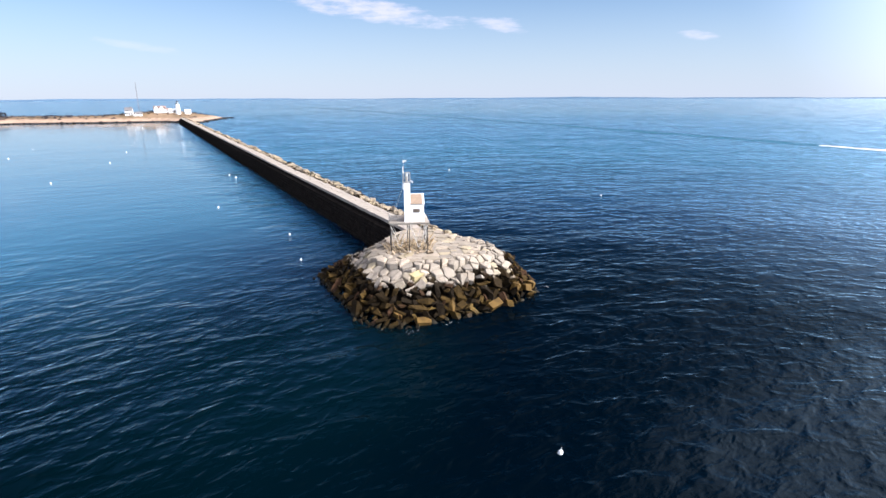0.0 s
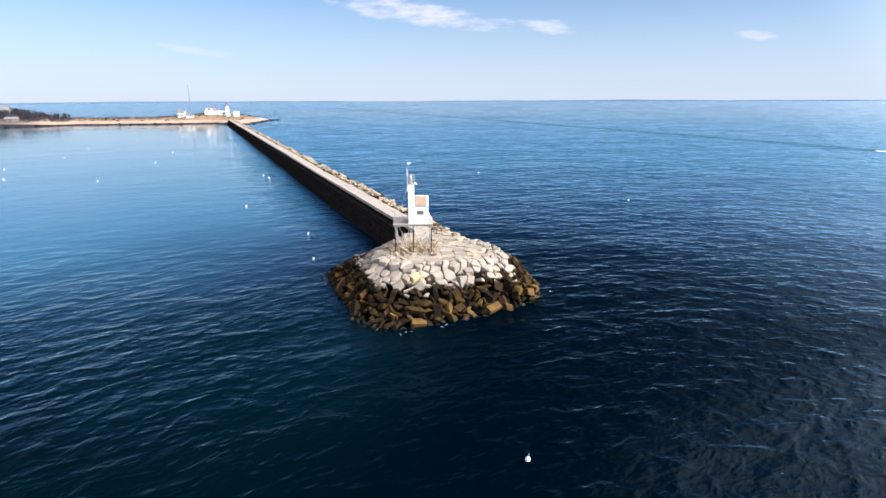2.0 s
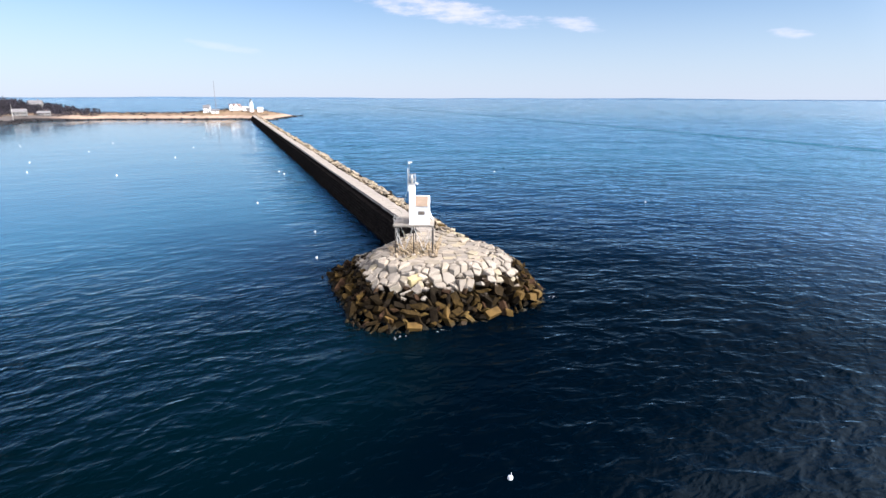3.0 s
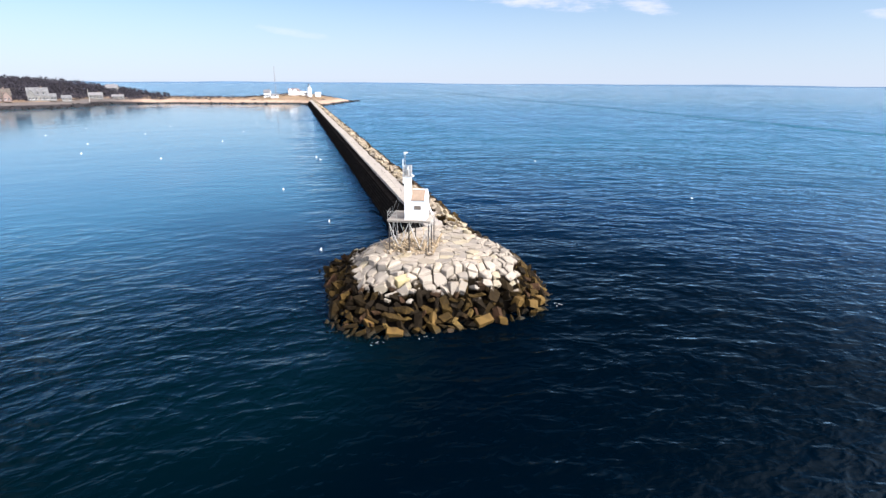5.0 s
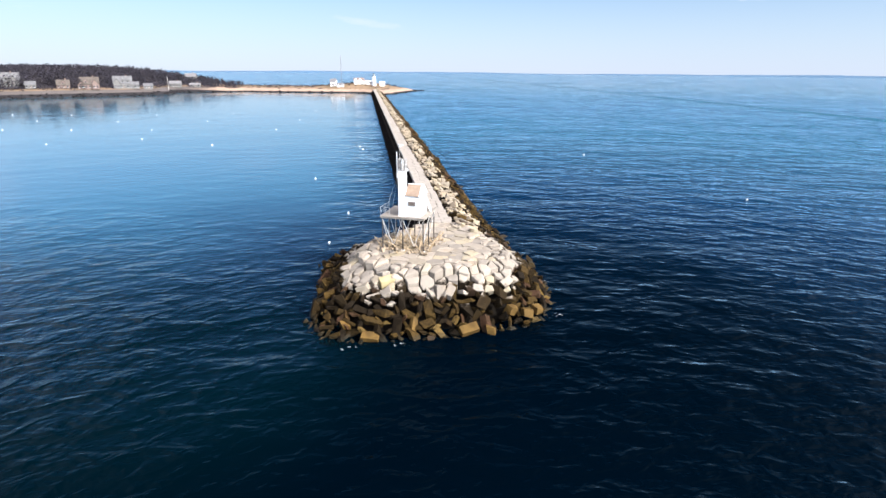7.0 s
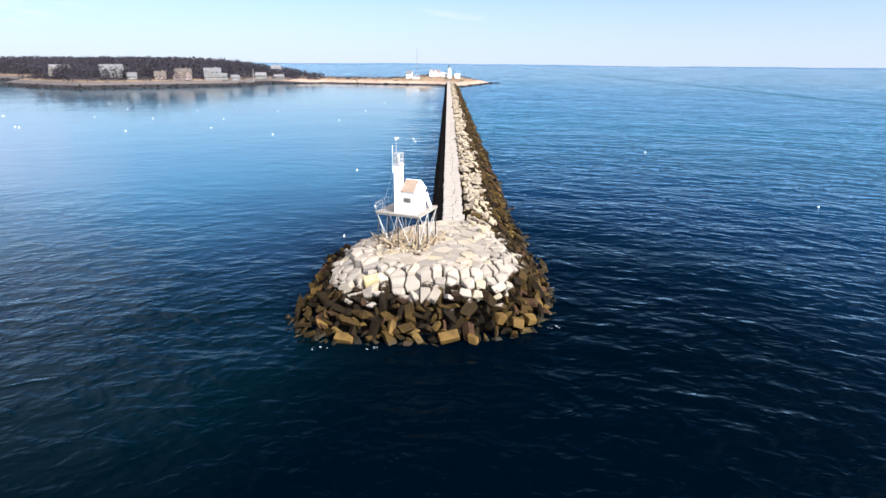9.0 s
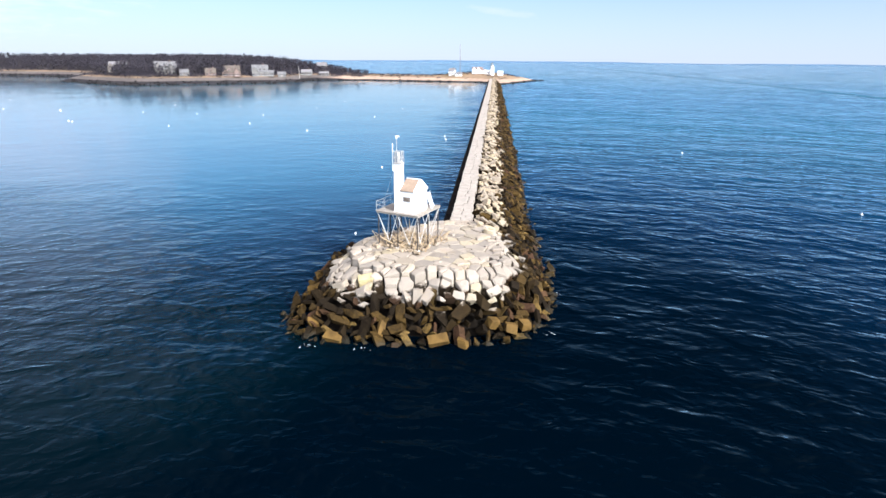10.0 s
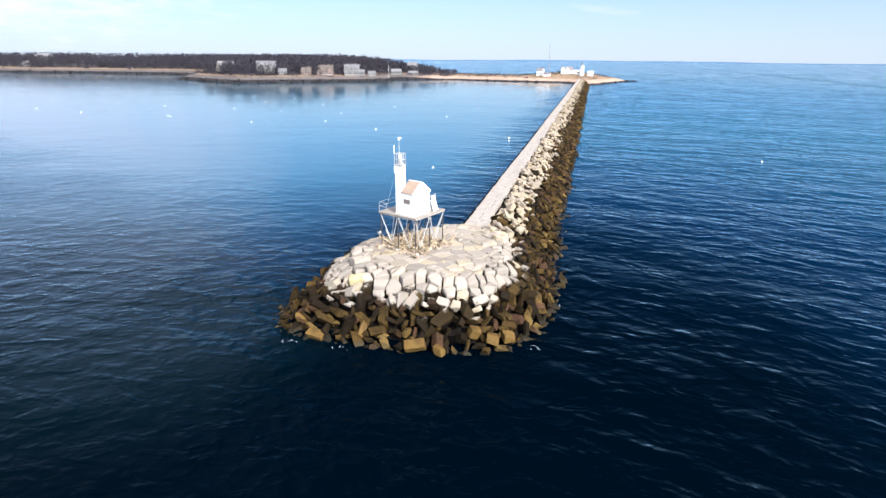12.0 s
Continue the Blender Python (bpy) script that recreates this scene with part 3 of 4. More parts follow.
def placed_stone(k, x, y, z, size, rx, ry, rz, material=None):
    me = STONES[k]
    if material is not None:
        me = me.copy()
        me.materials[0] = material
    share("boulder", me, Matrix.Translation((x, y, z)) @ pose(0, 0, 0, rx, ry, rz) @ Matrix.Diagonal((*size, 1)), head)


def place_marked_stones():
    """Large blocks that can be told apart: ochre ones at the water, a yellow one and an upright one above."""
    placed_stone(20, 4.6, -12.2, 0.65, (2.1, 1.05, 0.85), 34, -10, 12, ochre_stone)
    placed_stone(11, 6.9, -12.1, 0.35, (1.3, 1.0, 0.9), -10, 14, -20, ochre_stone)
    placed_stone(22, -5.2, -12.2, 0.35, (1.9, 1.0, 0.75), 26, 8, -6, ochre_stone)
    placed_stone(13, -7.6, -10.4, 0.9, (1.2, 0.9, 0.8), 20, 14, 30, ochre_stone)
    placed_stone(15, -0.9, -11.2, 1.0, (0.8, 1.0, 1.7), -24, 30, 10, ochre_stone)
    placed_stone(7, 9.5, -9.7, 1.3, (1.3, 1.2, 1.2), 8, 12, 30, ochre_stone)
    placed_stone(1, 11.2, -9.6, 0.9, (1.4, 1.2, 1.0), -8, 10, 10, ochre_stone)
    placed_stone(4, 12.6, -8.9, 0.9, (1.4, 1.2, 1.0), 6, 8, 30, ochre_stone)
    placed_stone(20, -3.2, -6.35, 3.75, (1.9, 1.15, 1.2), 14, -8, 14, yellow_stone)
    placed_stone(25, 2.2, -8.25, 3.0, (1.05, 1.15, 1.9), -16, 3, 6)


MARKED = [(4.6, -12.2, 1.0), (-5.2, -12.2, 0.9), (9.5, -9.7, 0.8), (11.2, -9.6, 0.8), (12.6, -8.9, 0.8), (-3.2, -6.35, 1.0), (2.2, -8.25, 0.75)]


def place_head_stones():
    rng = random.Random(8)
    rest, count = [], 0
    for x, m, y in head_stones():
        k = rng.randrange(9) if m.translation.z > 3.0 else rng.randrange(9, 18)
        if y < 4 and count < 560:
            share("boulder", STONES[k], m, head)
            count += 1
        else:
            rest.append((k, m))
    joined_stones("rubble_fill", rest, granite, head)


# ---- breakwater arm ----
FAR_END = 556.0
arm = thing("breakwater", pose(0, 0, 0), "long granite breakwater with a paved walk and rubble flank", "breakwater")


def arm_profile(x):
    """Height of the rubble on the sea side, by distance from the walk's edge."""
    return float(np.interp(x, [0, 1.0, 2.4, 4.2, 8.7, 12], [4.8, 5.0, 4.6, 3.3, -0.2, -2.4]))


def arm_height(x, y):
    return arm_profile(x - (WALL_X + WALK_W)) + 0.35 * math.sin(y * 0.23) * math.sin(y * 0.071 + x)


def arm_core():
    outline = [(1.9, -3), (3.1, 3.7), (4.2, 3.8), (4.5, 4.4), (6.7, 4.4), (8.2, 4.3), (10.8, 2.2), (15.6, -1.2), (19, -3)]
    bm = bmesh.new()
    rows = []
    for y in (12, FAR_END):
        rows.append([bm.verts.new((x, y, z)) for x, z in outline])
    for i in range(len(outline) - 1):
        bm.faces.new((rows[0][i], rows[0][i + 1], rows[1][i + 1], rows[1][i]))
    bm.faces.new(rows[0])
    bmesh.ops.recalc_face_normals(bm, faces=bm.faces)
    return bm


part("core", arm_core(), gap_shade_stone, arm, "packed rubble inside the breakwater, near-black for the shade in the gaps")


def block_matrix(x, y, z, sx, sy, sz, tilt=0.0, rng=None):
    turn = pose(0, 0, 0, *(rng.gauss(0, tilt) for _ in range(3))) if rng else Matrix()
    return Matrix.Translation((x, y, z)) @ turn @ Matrix.Diagonal((sx, sy, sz, 1))


def inner_wall():
    """A battered wall of squared granite with a narrow ledge under the coping."""
    rng = random.Random(3)
    near, far = [], []
    for tier, (xf, z0, n, course) in enumerate(((3.45, -1.3, 9, 0.59), (4.15, 3.95, 1, 0.66))):
        for c in range(n):
            y = 10.5 + rng.random()
            z = z0 + (c + 0.5) * course
            while y < FAR_END - 2:
                w = rng.uniform(1.2, 2.6)
                x = (2.25 + 0.18 * c if tier == 0 else xf) + rng.uniform(-0.05, 0.05)
                item = (rng.randrange(18, 26), block_matrix(x, y + w / 2, z, 2.2 if tier == 0 else 1.0, w * 1.03, course * 1.04, 1.2, rng))
                (near if y < 46 and len(near) < 150 else far).append(item)
                y += w
    return near, far


def walk_slabs():
    rng = random.Random(4)
    near, far = [], []
    y = 12.2
    while y < FAR_END:
        w = rng.uniform(1.1, 2.3)
        cut = WALL_X + WALK_W * rng.uniform(0.35, 0.65)
        lift = 0.12 * math.sin(y * 0.05) * math.sin(y * 0.013)
        for a, b in ((WALL_X - 0.36 + rng.uniform(-0.05, 0.05), cut), (cut, WALL_X + WALK_W + rng.uniform(-0.15, 0.2))):
            item = (rng.randrange(18, 26), block_matrix((a + b) / 2, y + w / 2, TOP - 0.3 + lift + rng.uniform(-0.03, 0.03), (b - a) * 1.06, w * 1.06, 0.66, 0.5, rng))
            (near if y < 70 else far).append(item)
        y += w
    return near, far


def rubble():
    rng = random.Random(14)
    near, far = [], []
    edge = WALL_X + WALK_W
    for y0 in range(10, int(FAR_END), 20):
        spots = lambda r: (edge + r.uniform(0.5, 9.9), y0 + r.uniform(0, 20))
        size = lambda r, x, y, z: 0.56 + 0.8 * r.random() ** 1.6
        for x, y, z, s in spread(rng, arm_height, spots, lambda x, y: True, 2400 if y0 < 160 else 1000 if y0 < 320 else 700, size):
            item = (rng.randrange(18), seated(rng, arm_height, x, y, z, s, 0.35))
            (near if y < 50 and len(near) < 290 else far).append(item)
    return near, far


# ---- top of the head: large flat slabs ----
def clip_cell(poly, p, q, gap):
    """Cut a polygon down to the side of p, half way to q."""
    mid, nrm = (p + q) / 2, (q - p).normalized()
    side = [(v - mid).dot(nrm) + gap for v in poly]
    kept = []
    for i, v in enumerate(poly):
        j = (i + 1) % len(poly)
        if side[i] <= 0:
            kept.append(v)
        if (side[i] <= 0) != (side[j] <= 0):
            kept.append(v.lerp(poly[j], side[i] / (side[i] - side[j])))
    return kept


def slab_piece(rng, poly, centre, z):
    """A flat irregular slab with a worn rim."""
    bm = bmesh.new()
    tilt = (rng.gauss(0, 0.03), rng.gauss(0, 0.03))
    top, mid, low = [], [], []
    for v in poly:
        o = v - centre
        for ring, k, dz in ((top, 0.94, 0.0), (mid, 1.0, -0.05), (low, 1.0, -0.7)):
            ring.append(bm.verts.new((centre.x + o.x * k, centre.y + o.y * k, z + dz + tilt[0] * o.x + tilt[1] * o.y)))
    n = len(poly)
    bm.faces.new(top)
    for i in range(n):
        j = (i + 1) % n
        bm.faces.new((top[j], top[i], mid[i], mid[j]))
        bm.faces.new((mid[j], mid[i], low[i], low[j]))
    bmesh.ops.recalc_face_normals(bm, faces=bm.faces)
    return bm


def place_head_slabs():
    rng = random.Random(31)
    seeds = []
    for _ in range(4000):
        p = Vector((rng.uniform(-8, 13), rng.uniform(-6.5, 16)))
        if all(((p.x - q.x) * 0.8) ** 2 + (p.y - q.y) ** 2 > (0.85 + 0.9 * noise.noise((p.x * 0.35, p.y * 0.35, 3)) ** 2 + rng.random() * 0.5) ** 2 for q in seeds):
            seeds.append(p)
    for p in seeds:
        if head_share(p.x, p.y) >= inner_edge(p.x, p.y) + 0.03 or (p.y > 13 and p.x > 3.5):
            continue
        poly = [p + Vector(c) for c in ((-2.5, -2.5), (2.5, -2.5), (2.5, 2.5), (-2.5, 2.5))]
        for q in seeds:
            if q is not p and (q - p).length < 5:
                poly = clip_cell(poly, p, q, rng.uniform(0.0, 0.03))
        centre = sum(poly, Vector((0, 0))) / len(poly)
        part("slab", slab_piece(rng, poly, centre, PLAT + 0.03 + rng.gauss(0, 0.035)), granite, head)


def fitted_block(rng, poly, centre, z, grad):
    """A squared-up irregular block whose top follows the slope in part, with a rounded rim."""
    bm = bmesh.new()
    gx, gy = grad[0] * 0.66 + rng.gauss(0, 0.15), grad[1] * 0.66 + rng.gauss(0, 0.15)
    crown = rng.uniform(0.03, 0.1)
    rings = [[], [], [], []]
    for v in poly:
        o = v - centre
        for ring, k, dz in zip(rings, (0.6, 0.95, 1.0, 0.96), (crown, 0.0, -0.06, -1.4)):
            ring.append(bm.verts.new((centre.x + o.x * k, centre.y + o.y * k, z + dz + (gx * o.x + gy * o.y) * k)))
    n = len(poly)
    bm.faces.new(rings[0])
    for p, q in zip(rings, rings[1:]):
        for i in range(n):
            j = (i + 1) % n
            bm.faces.new((p[j], p[i], q[i], q[j]))
    bmesh.ops.recalc_face_normals(bm, faces=bm.faces)
    return bm


def inner_edge(x, y):
    """How far in the separate blocks reach before the large slabs begin; uneven."""
    return 0.83 + 0.09 * noise.noise((x * 0.4, y * 0.4, 7)) if y < 7 else 0.97


def place_fitted_blocks():
    """The dry-laid collar of pale blocks between the flat top and the weed line."""
    rng = random.Random(57)
    seeds, e = [], 0.3
    for _ in range(9000):
        p = Vector((rng.uniform(-11, 14), rng.uniform(-11.5, 12)))
        z = head_height(p.x, p.y)
        if z < FITTED_LOW - 0.9 or p.y > 11 or head_share(p.x, p.y) < 0.6:
            continue
        gap = rng.uniform(0.82, 1.36)
        if all((p - q).length > gap * (1.0 if p.y > -4 else 0.92) for q in seeds):
            seeds.append(p)
    for p in seeds:
        z = head_height(p.x, p.y)
        if z < FITTED_LOW + rng.uniform(-0.3, 0.25) or head_share(p.x, p.y) < inner_edge(p.x, p.y) or any(math.hypot(p.x - a, p.y - b) < r * 0.85 for a, b, r in MARKED):
            continue
        poly = [p + Vector(c) for c in ((-1.1, -0.95), (0.9, -1.1), (1.1, 0.95), (-0.9, 1.1))]
        for q in seeds:
            if q is not p and (q - p).length < 3:
                poly = clip_cell(poly, p, q, rng.uniform(0.035, 0.135))
        if len(poly) < 3:
            continue
        centre = sum(poly, Vector((0, 0))) / len(poly)
        grad = ((head_height(p.x + e, p.y) - head_height(p.x - e, p.y)) / (2 * e), (head_height(p.x, p.y + e) - head_height(p.x, p.y - e)) / (2 * e))
        part("boulder", fitted_block(rng, poly, centre, z + 0.08 + rng.gauss(0, 0.13), grad), granite, head)


def place_flat_stones():
    rng = random.Random(61)
    for i in range(46):
        x, y = rng.uniform(-6, 10), rng.uniform(-4.2, 12)
        if head_height(x, y) < PLAT - 0.15 or math.hypot(x + 0.2, y - 2.4) < 3.2:
            continue
        w = rng.uniform(0.6, 1.2)
        m = Matrix.Translation((x, y, PLAT + rng.uniform(-0.06, 0.06))) @ pose(0, 0, 0, rng.gauss(0, 4), rng.gauss(0, 4), rng.uniform(0, 360)) @ Matrix.Diagonal((w * 1.3, w * 0.8, 0.42, 1))
        share("slab", STONES[rng.randrange(26)], m, head)


# ---- the harbour light ----
DECK_Z = 9.0
GROUND_Z = PLAT + 0.05
HALF = 2.6
light = thing("harbor_light", pose(-0.2, 2.45, 0, 0, 0, -21.5), "white harbor light house and tower on a raised skeleton deck", "lighthouse")


def build_deck():
    deck = part("deck", box(-HALF, HALF, -HALF, HALF, DECK_Z - 0.02, DECK_Z + 0.05, 0.01), deck_mat, light, "bleached grey deck")
    n = 22
    for i in range(n):
        y0 = -HALF - 0.06 + i * (2 * HALF + 0.12) / n
        part("deck_board", box(-HALF - 0.08, HALF + 0.08, y0, y0 + 0.215, DECK_Z + 0.05, DECK_Z + 0.11, 0.008), deck_mat, deck)
    for a in (-1, 0, 1):
        part("deck_beam", box(-HALF, HALF, a * (HALF - 0.12) - 0.1, a * (HALF - 0.12) + 0.1, DECK_Z - 0.16, DECK_Z - 0.02, 0.01), deck_mat, light)
    for a in (-1, 1):
        part("deck_beam", box(a * (HALF - 0.02) - 0.06, a * (HALF - 0.02) + 0.06, -HALF, HALF, DECK_Z - 0.14, DECK_Z - 0.024, 0.01), deck_mat, light)


def build_legs():
    k = HALF - 0.15
    for x in (-k, 0, k):
        for y in (-k, 0, k):
            if x == 0 and y == 0:
                continue
            leg = part("leg", rod((x, y, GROUND_Z - 0.3), (x, y, DECK_Z - 0.14), 0.068, sides=10), dark_steel, light, "dark rusty steel leg")
            part("foot", box(x - 0.22, x + 0.22, y - 0.22, y + 0.22, GROUND_Z - 0.1, GROUND_Z + 0.22, 0.03), slab_mat, leg, "concrete footing")
    for turn in range(4):
        m = pose(0, 0, 0, 0, 0, 90 * turn)
        for c in (-1, 1):
            foot = m @ Vector((c * k * 0.52, -k * 0.86, GROUND_Z + 0.55))
            for end in (0.06 * c, c * k):
                part("brace", rod(foot, m @ Vector((end, -k - 0.05, DECK_Z - 0.28)), 0.042, sides=6), brace_mat, light, "pale tan slanting brace")


def rail_run(points, z0, height, parent, post_r=0.035, rails=(1.0, 0.55)):
    for a, b in zip(points, points[1:]):
        a, b = Vector((*a, 0)), Vector((*b, 0))
        n = max(1, round((b - a).length / 1.3))
        for i in range(n):
            p = a.lerp(b, i / n)
            part("rail_post", rod((p.x, p.y, z0), (p.x, p.y, z0 + height), post_r, sides=6), grey_steel, parent)
        for k in rails:
            part("rail", rod((a.x, a.y, z0 + height * k), (b.x, b.y, z0 + height * k), post_r * 0.85, sides=6), grey_steel, parent)
    p = points[-1]
    part("rail_post", rod((*p, z0), (*p, z0 + height), post_r, sides=6), grey_steel, parent)


T0, T1 = -0.58, 0.22
FRONT = -2.12
TOWER_TOP = 14.35
H1, HBACK, EAVE, RIDGE = 2.03, 0.55, 11.55, 12.62


def build_house():
    z0 = DECK_Z + 0.11
    mid = (FRONT + HBACK) / 2
    house = part("house", prism([(FRONT, z0), (FRONT, EAVE), (mid, RIDGE - 0.1), (HBACK, EAVE), (HBACK, z0)], T1 - 0.02, H1), white_paint, light, "white painted equipment house")
    for sgn in (-1, 1):
        edge = FRONT if sgn < 0 else HBACK
        over = edge + sgn * 0.10
        drop = 0.10 * (RIDGE - EAVE) / abs(edge - mid)
        part("roof_slope", prism([(over, EAVE - drop + 0.03), (over, EAVE - drop + 0.11), (mid, RIDGE + 0.06), (mid, RIDGE - 0.06)], T1 + 0.02, H1 - 0.16), roof_tan, house, "tan roofing")
    for x0 in (H1 - 0.16, ):
        part("barge_board", prism([(FRONT - 0.12, EAVE - 0.14), (FRONT - 0.12, EAVE + 0.04), (mid, RIDGE + 0.1), (HBACK + 0.12, EAVE + 0.04), (HBACK + 0.12, EAVE - 0.14), (mid, RIDGE - 0.1)], x0, x0 + 0.22), white_paint, house)
    part("ridge_cap", box(T1 + 0.02, H1 - 0.16, mid - 0.07, mid + 0.07, RIDGE + 0.03, RIDGE + 0.09, 0.01), white_paint, house)
    vent = part("louvre_window", box(0.62, 1.42, FRONT - 0.03, FRONT - 0.004, 10.42, 10.86, 0.008), louvre_mat, house, "grey-brown louvred window")
    for i in range(5):
        part("slat", box(0.66, 1.38, FRONT - 0.06, FRONT - 0.02, 10.46 + i * 0.078, 10.49 + i * 0.078), louvre_mat, vent)
    for x0, x1, za, zb in ((0.56, 0.62, 10.36, 10.92), (1.42, 1.48, 10.36, 10.92), (0.62, 1.42, 10.36, 10.42), (0.62, 1.42, 10.86, 10.92)):
        part("frame", box(x0, x1, FRONT - 0.05, FRONT - 0.002, za, zb), grey_steel, vent)
    part("gable_vent", box(H1 + 0.002, H1 + 0.035, mid - 0.09, mid + 0.09, 11.72, 11.9), louvre_mat, house)
    part("door", box(H1 + 0.002, H1 + 0.05, -0.75, 0.12, z0, z0 + 1.98, 0.01), white_paint, house, "white door")
    part("base_trim", box(T0 - 0.03, H1 + 0.03, FRONT - 0.03, FRONT - 0.003, z0, z0 + 0.14), white_paint, house)


def build_tower():
    z0 = DECK_Z + 0.11
    d = T1 - T0
    tower = part("tower", box(T0, T1, FRONT, FRONT + d, z0, TOWER_TOP, 0.03), white_paint, light, "slender square white tower")
    cx, cy = (T0 + T1) / 2, FRONT + d / 2
    part("tower_cap", box(T0 - 0.07, T1 + 0.07, FRONT - 0.07, FRONT + d + 0.07, TOWER_TOP, TOWER_TOP + 0.09, 0.015), grey_steel, tower, "grey tower platform")
    zt = TOWER_TOP + 0.09
    a, b = T0 - 0.02, T1 + 0.02
    f, g = FRONT - 0.02, FRONT + d + 0.02
    corners = [(a, f), (b, f), (b, g), (a, g), (a, f)]
    for p, q in zip(corners, corners[1:]):
        for i in range(3):
            x, y = p[0] + (q[0] - p[0]) * i / 3, p[1] + (q[1] - p[1]) * i / 3
            part("gallery_post", rod((x, y, zt), (x, y, zt + 1.22), 0.026, sides=6), grey_steel, tower)
        for k in (0.55, 1.2):
            part("gallery_rail", rod((*p, zt + k), (*q, zt + k), 0.026, sides=6), grey_steel, tower)
    lamp = part("lantern", rod((cx, cy, zt), (cx, cy, zt + 0.75), 0.2, sides=14), grey_steel, tower, "cylindrical grey lantern")
    part("lens", rod((cx, cy, zt + 0.75), (cx, cy, zt + 1.12), 0.15, 0.13, 14), buoy_white, lamp, "pale lamp lens")
    part("lamp_cap", rod((cx, cy, zt + 1.12), (cx, cy, zt + 1.2), 0.18, 0.05, 14), grey_steel, lamp)
    mx, my = T0 + 0.02, FRONT + 0.7
    mast = part("mast", rod((mx, my, zt), (mx, my, zt + 2.55), 0.036, 0.026, 6), grey_steel, tower, "thin sensor mast")
    bm = rod((mx, my, zt + 2.5), (mx, my, zt + 2.78), 0.12, 0.16, 10)
    add_box(bm, mx + 0.12, mx + 0.38, my - 0.1, my - 0.02, zt + 2.66, zt + 2.82, 0.02)
    part("wind_sensor", bm, buoy_white, mast, "small white weather sensor")
    part("whip_antenna", rod((T0 - 0.11, FRONT + 0.05, zt - 0.9), (T0 - 0.11, FRONT + 0.05, zt + 2.05), 0.055, 0.04, 6), white_paint, tower, "white whip antenna")
    horn = rod((T1 + 0.02, FRONT + 0.2, zt + 0.25), (T1 + 0.38, FRONT + 0.05, zt + 0.0), 0.06, 0.13, 10)
    part("fog_horn", horn, buoy_white, tower, "white horn")
    for dx, dy in ((-1.9, 0.1), (-1.5, 1.6)):
        part("guy_wire", rod((T0, FRONT + 0.4, TOWER_TOP - 0.2), (T0 + dx, FRONT + 0.4 + dy, DECK_Z + 0.1), 0.012, sides=5), grey_steel, light)


def build_board():
    z0 = DECK_Z + 0.11
    rack = part("panel_rack", rod((1.85, 0.95, z0), (1.58, 0.95, z0 + 1.75), 0.05, sides=6), grey_steel, light, "slanted white panel on a steel rack")
    part("rack_leg", rod((1.85, 2.1, z0), (1.58, 2.1, z0 + 1.75), 0.05, sides=6), grey_steel, rack)
    m = Matrix.Translation((1.94, 1.5, z0 + 0.92)) @ pose(0, 0, 0, 0, -22, 0)
    part("panel", box(-0.04, 0.04, -0.28, 0.28, -0.92, 0.75, 0.015, m=m), white_paint, rack, "white panel")
    m2 = Matrix.Translation((2.24, 0.9, z0 + 0.55)) @ pose(0, 0, 0, 0, -24, 0)
    part("stair_side", box(-0.07, 0.07, -0.06, 0.06, -0.6, 0.75, 0.012, m=m2), white_paint, light)


def build_light():
    build_deck()
    build_legs()
    z0 = DECK_Z + 0.11
    k = HALF - 0.02
    rail_run([(-1.5, -k), (-k, -k), (-k, 0.4)], z0, 1.05, light, 0.022)
    build_house()
    build_tower()
    build_board()


build_light()


BROWN_STONES = [me.copy() for me in STONES]
for me in BROWN_STONES:
    me.materials[0] = brown_stone


def build_debris():
    """Broken piles and planks of an older structure under the deck."""
    rng = random.Random(12)
    pile = lambda u, v: 0.65 * math.exp(-(u / 2.2) ** 2 - (v / 2.2) ** 2)
    c, s = math.cos(radians(-21.5)), math.sin(radians(-21.5))
    for i in range(84):
        u, v = rng.uniform(-2.9, 3.1), rng.uniform(-2.9, 2.9)
        x, y = -0.2 + u * c - v * s, 2.45 + u * s + v * c
        t = thing("broken_timber", pose(x, y, PLAT + 0.1 + pile(u, v), 0, 0, rng.uniform(0, 360)), "broken bleached timber lying under the deck", "timber", "old timbers under the deck")
        length, lean = rng.uniform(0.6, 2.0), rng.choice((rng.uniform(20, 50), rng.uniform(55, 88), rng.uniform(60, 88)))
        bm = bmesh.new()
        r = rng.uniform(0.035, 0.085)
        tip = Vector((math.sin(radians(lean)) * length, 0, math.cos(radians(lean)) * length))
        add_rod(bm, (0, 0, -0.35), tip, r, r * 0.75, 7)
        add_rod(bm, tip * 0.98, tip * 1.12 + Vector((0, 0.03, 0.02)), r * 0.5, r * 0.1, 5)
        part("shaft", bm, old_wood, t)
    for i in range(130):
        u, v = rng.uniform(-3.3, 3.5), rng.uniform(-3.2, 3.2)
        x, y = -0.2 + u * c - v * s, 2.45 + u * s + v * c
        z = rng.uniform(0.16, 0.45)
        ob = new("loose_stone", BROWN_STONES[rng.randrange(18)])
        ob.matrix_basis = Matrix.Translation((x, y, PLAT + 0.1 + z * 0.2 + pile(u, v) * rng.uniform(0.3, 1.0))) @ pose(0, 0, 0, rng.uniform(-25, 25), rng.uniform(-25, 25), rng.uniform(0, 360)) @ Matrix.Diagonal((z * 1.4, z, z * 0.9, 1))
        tagged(ob, "small loose brown stone on the slabs", "stone", "loose stones under the deck")


build_debris()


